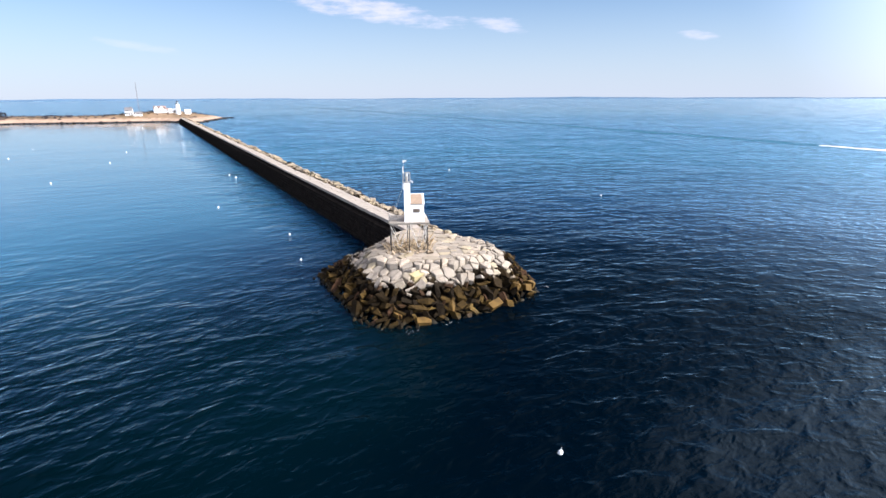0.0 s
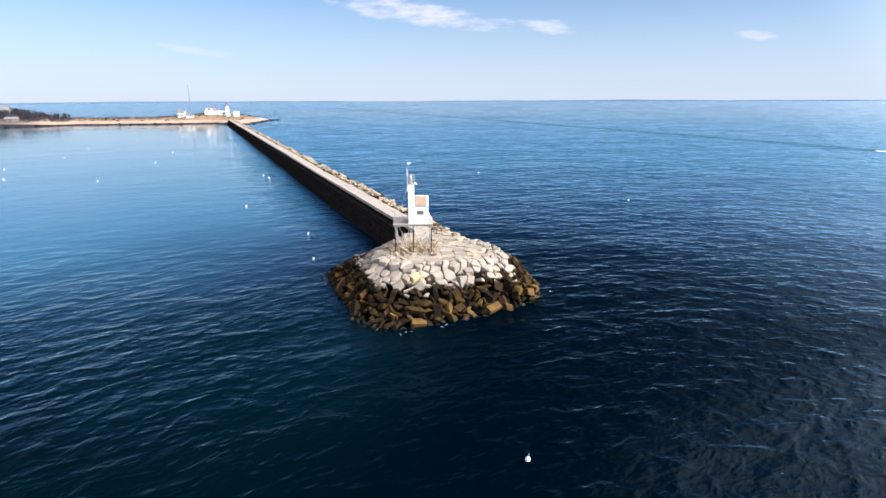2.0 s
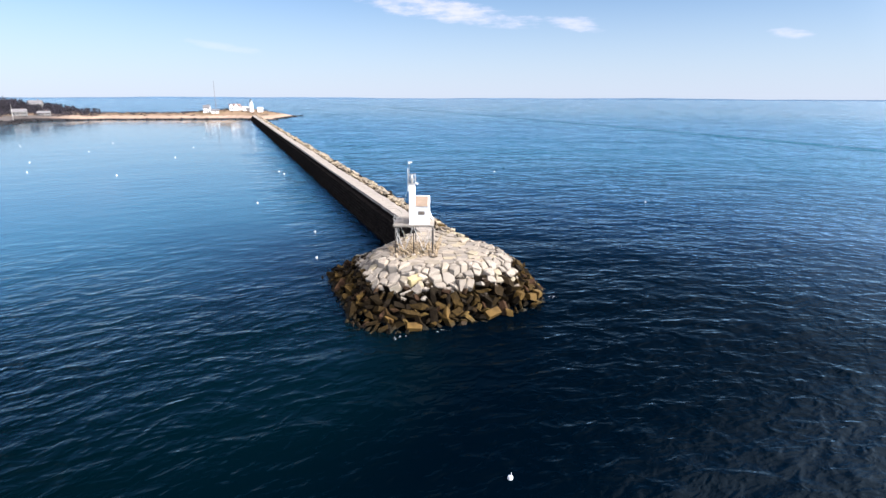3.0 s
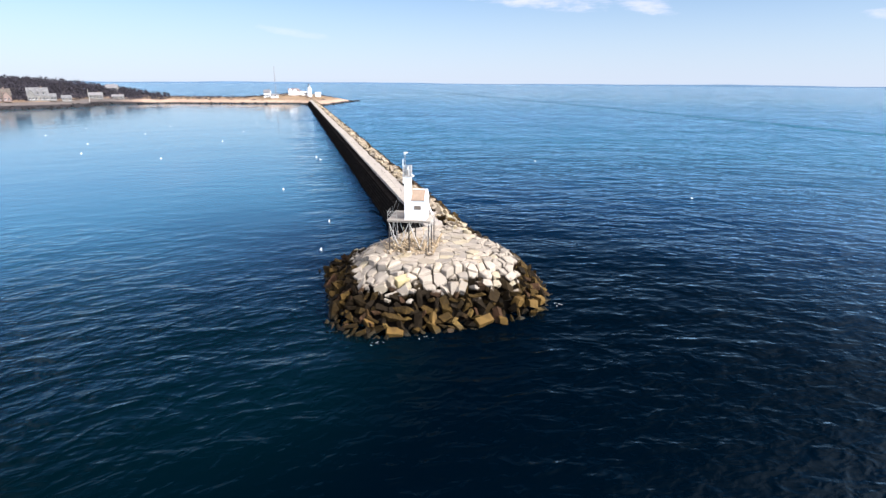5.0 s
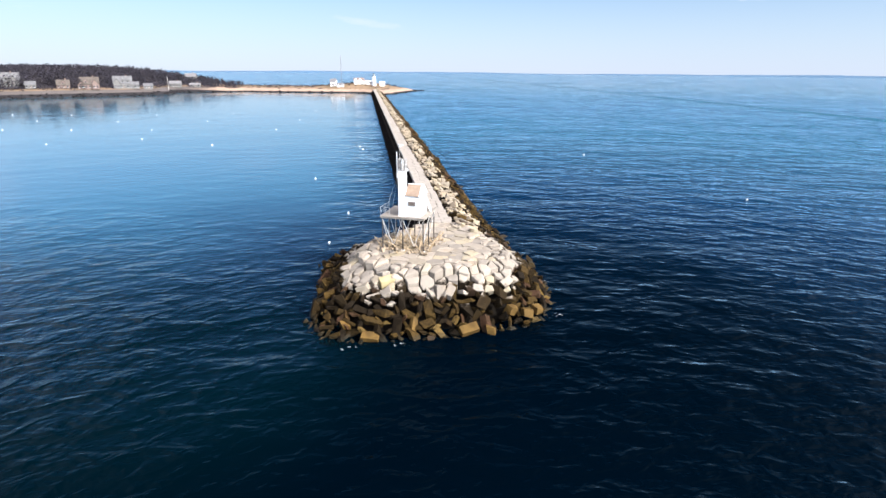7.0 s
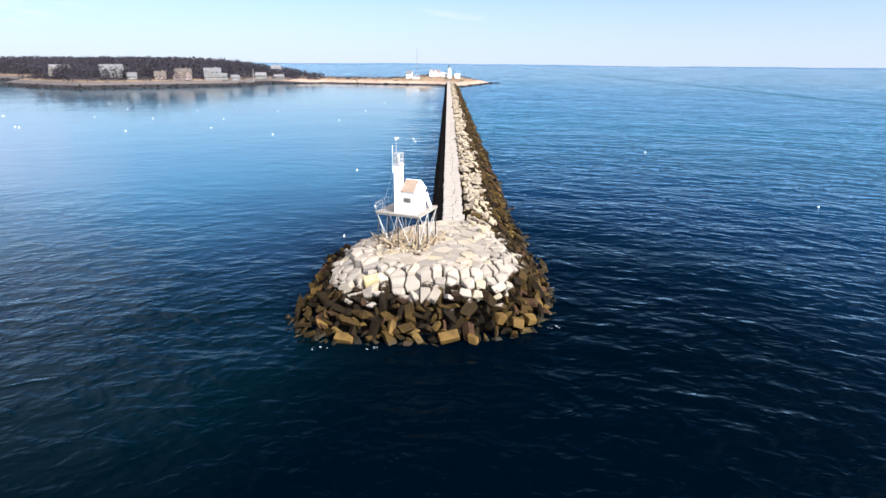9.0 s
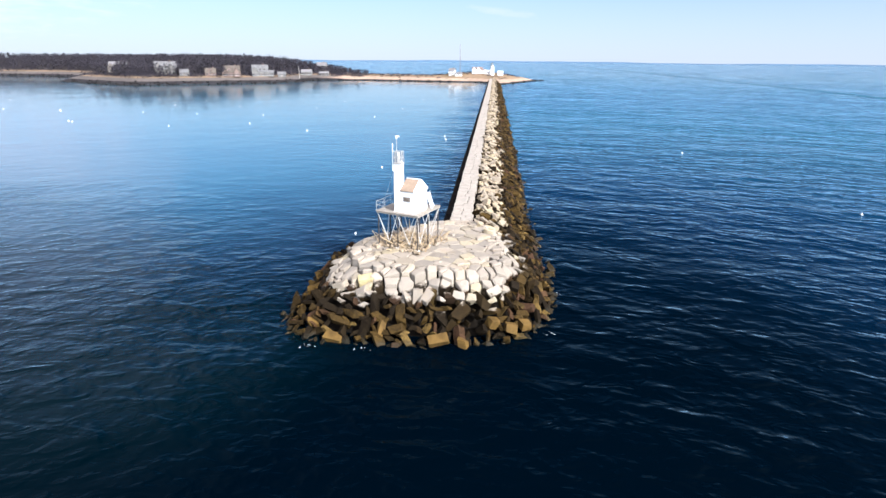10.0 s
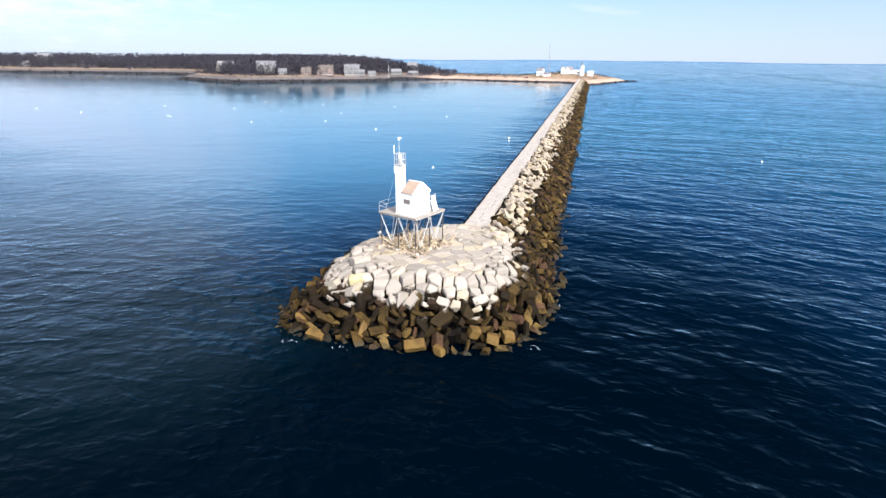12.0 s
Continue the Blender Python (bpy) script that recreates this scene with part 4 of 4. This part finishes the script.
# ---- buildings across the harbour ----
def house_on_shore(name, x, y, turn, w, d, h, rise, walls, roofing, label, group="", wings=(), rows=2, cols=4, chimney=True, sink=0.6, dormers=0):
    t = thing(name, pose(x, y, z_at(x, y) - sink, 0, 0, turn), label, "house", group)
    h0 = h + sink
    blocks = [(0, 0, w, d, h0, rise)] + [(ox, oy, ww, dd, hh + sink, rr) for ox, oy, ww, dd, hh, rr in wings]
    for n, (ox, oy, ww, dd, hh, rr) in enumerate(blocks):
        across = ww < dd * 0.8
        a, b = (dd, ww) if across else (ww, dd)
        m = pose(ox, oy, 0, 0, 0, 90 if across else 0)
        bm = prism([(-b / 2, 0), (-b / 2, hh), (0, hh + rr - 0.1), (b / 2, hh), (b / 2, 0)], -a / 2, a / 2)
        bmesh.ops.transform(bm, matrix=m, verts=bm.verts)
        body = part("wall", bm, walls, t)
        for sgn in (-1, 1):
            drop = 0.4 * rr / (b / 2)
            bm = prism([(sgn * (b / 2 + 0.4), hh - drop), (sgn * (b / 2 + 0.4), hh - drop + 0.22), (0, hh + rr + 0.2), (0, hh + rr - 0.02)], -a / 2 - 0.35, a / 2 + 0.35)
            bmesh.ops.transform(bm, matrix=m, verts=bm.verts)
            part("roof_slope", bm, roofing, t)
        cn = max(2, round(cols * ww / w))
        for r in range(rows if n == 0 else max(1, rows - 1)):
            for c in range(cn):
                wx = ox - ww / 2 + ww * (c + 0.5) / cn
                wz = sink + 1.0 + r * 2.8
                yy = oy - dd / 2
                win = part("window", box(wx - 0.55, wx + 0.55, yy - 0.06, yy - 0.005, wz, wz + 1.5), glass_dark, body)
                part("sill", box(wx - 0.65, wx + 0.65, yy - 0.12, yy - 0.004, wz - 0.12, wz - 0.005), white_paint, win)
    part("door", box(w * 0.05 - 0.5, w * 0.05 + 0.5, -d / 2 - 0.08, -d / 2 - 0.004, sink - 0.1, sink + 2.0), louvre_mat, t)
    for k in range(dormers):
        x = w * ((k + 0.5) / dormers - 0.5) * 0.8
        z0, half = h0 + rise * 0.16, min(1.5, w / dormers * 0.28)
        bm = prism([(-half, z0), (-half, z0 + 1.5), (0, z0 + 1.5 + half * 0.8), (half, z0 + 1.5), (half, z0)], -d * 0.42, -d * 0.05)
        bmesh.ops.transform(bm, matrix=Matrix(((0, 1, 0, x), (1, 0, 0, 0), (0, 0, 1, 0), (0, 0, 0, 1))), verts=bm.verts)
        bmesh.ops.recalc_face_normals(bm, faces=bm.faces)
        dormer = part("dormer", bm, walls, t)
        for sgn in (-1, 1):
            bm = prism([(sgn * (half + 0.25), z0 + 1.35), (sgn * (half + 0.25), z0 + 1.55), (0, z0 + 1.72 + half * 0.8), (0, z0 + 1.52 + half * 0.8)], -d * 0.44, -d * 0.04)
            bmesh.ops.transform(bm, matrix=Matrix(((0, 1, 0, x), (1, 0, 0, 0), (0, 0, 1, 0), (0, 0, 0, 1))), verts=bm.verts)
            bmesh.ops.recalc_face_normals(bm, faces=bm.faces)
            part("roof_slope", bm, roofing, dormer)
        part("window", box(x - 0.5, x + 0.5, -d * 0.42 - 0.05, -d * 0.42 - 0.005, z0 + 0.2, z0 + 1.4), glass_dark, dormer)
    if chimney:
        bm = box(w * 0.2 - 0.5, w * 0.2 + 0.5, -0.4, 0.4, h0 + rise * 0.3, h0 + rise + 1.3, 0.04)
        part("chimney", bm, brick_wall, t)
    return t


def build_station():
    g = "white light station buildings"
    house_on_shore("keepers_house", -11.5, 620, 0, 12, 7, 3.8, 2.6, white_paint, roof_red, "white keepers' house with red roof on the point", g,
                   wings=((-3.6, -1.6, 4.2, 8.5, 4.0, 2.9), (1.4, -1.6, 4.2, 8.5, 4.0, 2.9), (7.4, -0.6, 7.0, 5.5, 2.6, 1.4)))
    house_on_shore("station_shed", 1.5, 616, 0, 9, 4, 2.8, 1.4, white_paint, white_paint, "low white connecting building beside the lighthouse", g, rows=1, chimney=False)
    house_on_shore("signal_building", 15.4, 614, 0, 6.0, 6, 3.6, 0.8, white_paint, white_paint, "small white fog signal building on the point", g, rows=1, cols=2, chimney=False)
    house_on_shore("station_house", -41, 619, -8, 7, 7, 5.2, 2.6, white_paint, roof_grey, "white station house with grey roof", g)
    house_on_shore("station_garage", -33, 611, 0, 8, 5, 2.6, 1.2, white_paint, roof_grey, "low white garage near the antenna mast", g, rows=1, chimney=False)
    z = z_at(5.8, 611) - 0.4
    t = thing("lighthouse", pose(5.8, 611, z), "white round brick lighthouse tower with a dark lantern", "lighthouse")
    base = 9.3 - z
    part("tower", rod((0, 0, 0), (0, 0, base + 8.6), 2.5, 1.9, 20), white_paint, t)
    part("gallery", rod((0, 0, base + 8.6), (0, 0, base + 9.0), 2.5, 2.5, 20), dark_steel, t)
    lan = part("lantern", rod((0, 0, base + 9.0), (0, 0, base + 10.8), 1.15, 1.15, 12), pale_glass, t)
    part("roof", rod((0, 0, base + 10.8), (0, 0, base + 12.2), 1.35, 0.15, 12), dark_steel, lan)
    for k in range(3):
        part("window", box(-0.35, 0.35, -2.42 + k * 0.12, -2.0, base + 0.8 + k * 2.5, base + 1.9 + k * 2.5), glass_dark, t)
    z = z_at(-31.5, 612) - 0.2
    t = thing("antenna_mast", pose(-31.5, 612, z), "tall grey lattice antenna mast on the point", "mast")
    tall = 34.0
    for k in range(3):
        a = 2 * math.pi * k / 3
        part("mast_leg", rod((0.55 * math.cos(a), 0.55 * math.sin(a), 0), (0.2 * math.cos(a), 0.2 * math.sin(a), tall), 0.11, 0.07, 6), mast_mat, t)
    for i in range(24):
        za, zb = tall * i / 24, tall * (i + 1) / 24
        for k in range(3):
            a, b = 2 * math.pi * k / 3, 2 * math.pi * (k + 1) / 3
            ra, rb = 0.55 - 0.35 * i / 24, 0.55 - 0.35 * (i + 1) / 24
            part("lattice_bar", rod((ra * math.cos(a), ra * math.sin(a), za), (rb * math.cos(b), rb * math.sin(b), zb), 0.085, sides=4), mast_mat, t)


def build_shore_houses():
    g = "large houses on the wooded shore"
    house_on_shore("shore_house", -384, 516, 25, 17, 11, 4.6, 5.6, shingle_wall, roof_grey, "weathered grey shingled house below bare trees", g, wings=((-6, -3, 6, 12, 5, 4.2), (5, -4, 5, 10, 4, 3)), rows=1, cols=5, dormers=2)
    house_on_shore("shore_house", -318, 492, 28, 20, 13, 4.8, 7.0, pale_wall, roof_pale, "large white shore house with grey gabled roof", g, wings=((-6, -4, 6, 12, 6, 4.6), (5, -5, 7, 11, 5, 4.2), (12, -2, 6, 9, 3.4, 2.6)), rows=1, cols=7, dormers=3)
    house_on_shore("shore_house", -296, 486, 22, 8, 7, 3.4, 2.8, pale_wall, roof_pale, "small pale cottage below the woods", g, rows=1, cols=3, chimney=False)
    house_on_shore("shore_house", -276, 500, 22, 10, 8, 3.2, 4.2, brick_wall, roof_brown, "small tan house among bare trees", g, rows=1, cols=3, dormers=1)
    house_on_shore("shore_house", -257, 508, 22, 15, 11, 4.2, 6.0, brick_wall, roof_brown, "tan shore house with steep brown roof", g, wings=((4.5, -4, 5, 10, 4.4, 3.6), (-6.5, -1, 6, 9, 3.2, 3.0)), rows=1, cols=5, dormers=2)
    house_on_shore("shore_house", -236, 528, 20, 16, 12, 4.4, 6.6, pale_wall, roof_pale, "large white gabled house by the water", g, wings=((-5, -4, 5.5, 11, 5, 4.2), (10, -1, 7, 8, 3.2, 2.6)), rows=1, cols=6, dormers=3)
    house_on_shore("shore_house", -217, 538, 20, 8, 6, 2.6, 2.4, pale_wall, roof_pale, "low white cottage by the water", g, rows=1, cols=3, chimney=False)
    house_on_shore("shore_house", -212, 605, 10, 12, 7, 3.8, 2.6, pale_wall, roof_grey, "white cottage with grey roof on the shore", g, rows=1, cols=4)
    house_on_shore("shore_house", -196, 622, 5, 11, 6, 2.6, 1.8, pale_wall, roof_grey, "low white building on the shore", g, rows=1, cols=3)
    house_on_shore("shore_house", -222, 700, 0, 13, 9, 6, 4, pale_wall, roof_grey, "white house on the wooded hill", g, cols=4)
    house_on_shore("shore_house", -840, 690, 10, 24, 12, 8, 4, pale_wall, roof_grey, "white house on a far shore", g, cols=6)
    house_on_shore("shore_house", -800, 625, 10, 12, 8, 4, 3, pale_wall, roof_grey, "small white cottage on a far shore", g, cols=3, rows=1)
    z = z_at(-207, 555)
    t = thing("flagpole", pose(-204, 556, z - 0.3), "weathered pale flagpole on the shore", "flagpole")
    part("pole", rod((0, 0, 0), (0, 0, 13), 0.22, 0.12, 8), brace_mat, t)
    part("yard", rod((-1.6, 0, 9), (1.6, 0, 9), 0.09, 0.07, 6), brace_mat, t)
    part("ball", rod((0, 0, 13), (0, 0, 13.4), 0.25, 0.1, 8), white_paint, t)


build_station()
build_shore_houses()


def candidates(seed, count, x0, x1, y0, y1):
    """Random spots with their distance from the shore and ground height."""
    r = np.random.RandomState(seed)
    px, py = r.uniform(x0, x1, count), r.uniform(y0, y1, count)
    d, z = inland(px, py), ground_height(px, py)
    return zip(px.tolist(), py.tolist(), d.tolist(), z.tolist())


def woods():
    """Leafless trees and dull evergreens on the hill, each a trunk with limbs and a ragged crown."""
    rng = random.Random(77)
    vs, fs, ms = [], [], []

    def tri(a, b, c, k):
        n = len(vs)
        vs.extend((a, b, c))
        fs.append((n, n + 1, n + 2))
        ms.append(k)

    def limb(a, b, r):
        ax = Vector(b) - Vector(a)
        s1 = ax.cross(Vector((0.3, 0.9, 0.1))).normalized() * r
        s2 = ax.cross(s1).normalized() * r
        n = len(vs)
        for o in (s1, s2, -s1, -s2):
            vs.append(tuple(Vector(a) + o))
        vs.append(tuple(b))
        for i in range(4):
            fs.append((n + i, n + (i + 1) % 4, n + 4))
            ms.append(0)

    spots = candidates(77, 60000, -1150, -150, 440, 900)
    made = 0
    while made < 4200:
        x, y, d, z = next(spots)
        if x < -700 and rng.random() < 0.5:
            continue
        if d < ((22 if x < -300 else 32) + rng.uniform(0, 14)) * (0.45 if rng.random() < 0.16 else 1.0) or d > 190:
            continue
        if x > -190 and rng.random() < 0.75:
            continue
        if -245 < x < -150 and y < 640:
            continue
        made += 1
        grow = 0.35 + 0.65 * min(max((-150 - x) / 130, 0), 1)
        tall = rng.uniform(7.5, 13.5) * grow
        base = Vector((x, y, z - 0.4))
        top = base + Vector((rng.gauss(0, 0.5), rng.gauss(0, 0.5), tall))
        limb(base, top, 0.22 + tall * 0.012)
        ever = rng.random() < 0.22
        wide = tall * rng.uniform(0.26, 0.40)
        for i in range(7):
            f = rng.uniform(0.3, 0.85)
            a = rng.uniform(0, 2 * math.pi)
            p = base.lerp(top, f)
            q = p + Vector((math.cos(a) * wide * 0.9, math.sin(a) * wide * 0.9, wide * rng.uniform(0.2, 0.8)))
            limb(p, q, 0.1)
        for i in range(66):
            f = rng.uniform(0.06, 1.0) ** 0.85
            a = rng.uniform(0, 2 * math.pi)
            spread_r = wide * (1.15 - f if ever else math.sin(math.pi * min(f * 0.9 + 0.08, 1)) + 0.12) * rng.uniform(0.35, 1.1)
            p = base.lerp(top, f) + Vector((math.cos(a) * spread_r, math.sin(a) * spread_r, rng.uniform(-0.3, 0.6)))
            e = rng.uniform(0.3, 0.85)
            o = [Vector((rng.gauss(0, e), rng.gauss(0, e), rng.gauss(0, e * 0.8))) for _ in range(3)]
            tri(*(tuple(p + k) for k in o), 1)
    me = bpy.data.meshes.new("woods")
    me.from_pydata(vs, [], fs)
    me.materials.append(bark)
    me.materials.append(twig_mat)
    me.polygons.foreach_set("material_index", ms)
    return me


tagged(new("woods", woods()), "dark bare winter woods covering the far hill", "trees", kind="stuff")


def scrub():
    """Low bushes on the point and between the houses."""
    rng = random.Random(78)
    vs, fs = [], []
    spots = candidates(78, 40000, -460, 40, 430, 690)
    made = 0
    while made < 1900:
        x, y, d, z = next(spots)
        if d < 9 + rng.uniform(0, 16) or d > 75 or rng.random() < 0.6 * (x > -150):
            continue
        made += 1
        h = rng.uniform(0.6, 1.5) if x > -170 else rng.uniform(0.8, 3.8)
        for i in range(14):
            p = Vector((x + rng.gauss(0, h * 0.9), y + rng.gauss(0, h * 0.9), z + rng.uniform(0, h)))
            n = len(vs)
            for _ in range(3):
                vs.append(tuple(p + Vector((rng.gauss(0, 0.45), rng.gauss(0, 0.45), rng.gauss(0, 0.4)))))
            fs.append((n, n + 1, n + 2))
    me = bpy.data.meshes.new("scrub")
    me.from_pydata(vs, [], fs)
    me.materials.append(twig_mat)
    return me


tagged(new("scrub", scrub()), "dull brown winter scrub on the shore", "bushes", kind="stuff")


def shore_rocks():
    rng = random.Random(41)
    places = []
    ring = SHORE + SHORE[:1]
    for (ax, ay), (bx, by) in zip(ring, ring[1:]):
        length = math.hypot(bx - ax, by - ay)
        if min(ay, by) > 660 or min(ax, bx) < -900:
            continue
        for _ in range(int(length * 1.1)):
            f = rng.random()
            x, y = ax + (bx - ax) * f + rng.gauss(0, 4), ay + (by - ay) * f + rng.gauss(0, 4)
            z = z_at(x, y)
            if not -1 < z < (3.2 if x < -195 else 0.7):
                continue
            s = rng.uniform(0.8, 2.6)
            places.append((rng.randrange(18), Matrix.Translation((x, y, max(z, -0.3) + 0.1)) @ pose(0, 0, 0, rng.uniform(-30, 30), rng.uniform(-30, 30), rng.uniform(0, 360)) @ Matrix.Diagonal((s * 1.4, s, s * 0.7, 1))))
    for i in range(70):
        f = rng.random()
        x, y = 20 + 42 * f + rng.gauss(0, 3), 588 + 84 * f + rng.gauss(0, 5)
        s = rng.uniform(1.2, 3.2)
        places.append((rng.randrange(18), Matrix.Translation((x, y, 0.2)) @ pose(0, 0, 0, rng.uniform(-20, 20), 0, rng.uniform(0, 360)) @ Matrix.Diagonal((s * 1.5, s, s * 0.7, 1))))
    joined_stones("shore_rocks", places, dark_rock, None, "dark weed-covered rocks along the far shore")


shore_rocks()


# ---- foam ----
def foam_patch(rng, x, y, reach, count):
    """A loose cluster of small flat scraps of foam on the water."""
    bm = bmesh.new()
    for _ in range(count):
        a, r = rng.uniform(0, 2 * math.pi), reach * rng.random() ** 0.7
        cx, cy, w = x + math.cos(a) * r * 1.6, y + math.sin(a) * r * 0.8, rng.uniform(0.015, 0.05)
        n = rng.choice((5, 6, 7))
        ring = []
        for i in range(n):
            b = 2 * math.pi * i / n
            k = w * rng.uniform(0.5, 1.2)
            ring.append(bm.verts.new((cx + math.cos(b) * k * 2.6, cy + math.sin(b) * k, 0.03)))
        bm.faces.new(ring)
    return bm


def build_foam():
    rng = random.Random(90)
    for x, y, reach, count in ((-7.2, -13.4, 0.7, 12), (-2.0, -13.5, 0.6, 9), (15.0, -8.6, 0.6, 14), (16.6, 1.2, 0.5, 10), (15.8, 17.0, 0.5, 12)):
        ob = new("foam", mesh_of("foam", foam_patch(rng, x, y, reach, count), foam_mat))
        tagged(ob, "scraps of white sea foam against the boulders", "foam", kind="stuff")
    ob = new("wake_foam", mesh_of("wake_foam", foam_patch_line(rng), foam_mat))
    ob.data.materials[0] = wake_mat
    tagged(ob, "white foam of a passing boat on the open sea", "foam", kind="stuff")


def foam_patch_line(rng):
    bm = bmesh.new()
    for _ in range(260):
        y = rng.uniform(40, 96)
        x = 264 + 1.7 * math.sqrt(max(y - 40, 0)) + rng.gauss(0, 0.6)
        w = rng.uniform(0.5, 1.7) * (1.25 - (y - 40) / 70)
        ring = [bm.verts.new((x + math.cos(b) * w * rng.uniform(0.6, 1.2), y + math.sin(b) * 2.4 * w, 0.02)) for b in (2 * math.pi * i / 6 for i in range(6))]
        peak = bm.verts.new((x + rng.gauss(0, 0.1), y, 0.42 * w))
        for p, q in zip(ring, ring[1:] + ring[:1]):
            bm.faces.new((p, q, peak))
    return bm


build_foam()


# ---- buoys ----
def build_buoys():
    t = thing("lobster_buoy", pose(-6.8, -38.2, 0, 8, 5, 40), "white lobster pot buoy floating on the water", "buoy", "floating buoys")
    bm = bmesh.new()
    rings = [(0.0, -0.22), (0.13, -0.2), (0.19, -0.08), (0.2, 0.06), (0.16, 0.2), (0.06, 0.28), (0.0, 0.29)]
    loops = []
    for r, z in rings:
        loops.append([bm.verts.new((r * math.cos(a), r * math.sin(a), z)) for a in (2 * math.pi * i / 12 for i in range(12))] if r else [bm.verts.new((0, 0, z))])
    for p, q in zip(loops, loops[1:]):
        for i in range(12):
            j = (i + 1) % 12
            ring = [p[i % len(p)], p[j % len(p)], q[j % len(q)], q[i % len(q)]]
            ring = [v for n, v in enumerate(ring) if v not in ring[:n]]
            bm.faces.new(ring)
    bmesh.ops.recalc_face_normals(bm, faces=bm.faces)
    part("float", bm, buoy_white, t)
    part("stick", rod((0, 0, 0.27), (0, 0, 0.5), 0.018, sides=6), white_paint, t)
    part("band", rod((0, 0, -0.03), (0, 0, 0.03), 0.205, sides=12), buoy_white, t)
    part("line", rod((0, 0, -0.2), (0.1, 0.05, -0.9), 0.012, sides=5), rope_mat, t)
    rng = random.Random(2)
    spots = [(-11.1, 20.4), (-8.7, 38.4), (-17.4, 73), (-6.2, 123.5), (-7.2, 130.5), (-57.6, 138.5), (-87, 157), (-95, 190), (-127, 191), (-113, 144), (-158, 152), (-44, 191), (-83, 231), (-81, 280),
             (-39, 238), (-36, 302), (-125, 232), (-164, 271), (-164, 237), (-196, 275), (-197, 195), (-121, 273), (63, 105.5), (73, 41), (-365, 248), (-243, 162), (-280, 202), (-328, 249), (-209, 155), (-230, 199), (-199, 197), (-161, 154), (-273, 251), (-155, 194)]
    for x, y in spots:
        far = math.hypot(x, y + 58)
        k = 0.5 + min(far / 260, 0.7)
        copy_thing(t, pose(x, y, 0.02, rng.uniform(-14, 14), rng.uniform(-14, 14), rng.uniform(0, 360)) @ Matrix.Diagonal((k, k, k, 1)))


build_buoys()

# ---- the many stones last ----
place_head_slabs()
place_fitted_blocks()
place_flat_stones()
place_marked_stones()
place_head_stones()
near, far = walk_slabs()
PAVING_STONES = [me.copy() for me in STONES]
for me in PAVING_STONES:
    me.materials[0] = paving_mat
for k, m in near:
    share("paving_slab", PAVING_STONES[k], m, arm)
joined_stones("paving_run", far, paving_mat, arm)
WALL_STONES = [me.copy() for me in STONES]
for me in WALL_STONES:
    me.materials[0] = shaded_wall_stone
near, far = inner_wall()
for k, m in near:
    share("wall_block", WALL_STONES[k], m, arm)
joined_stones("wall_run", far, shaded_wall_stone, arm)
STAINED_STONES = [me.copy() for me in STONES]
for me in STAINED_STONES:
    me.materials[0] = stained_granite
near, far = rubble()
for k, m in near:
    share("boulder", STAINED_STONES[k], m, arm)
joined_stones("rubble_fill", far, stained_granite, arm)
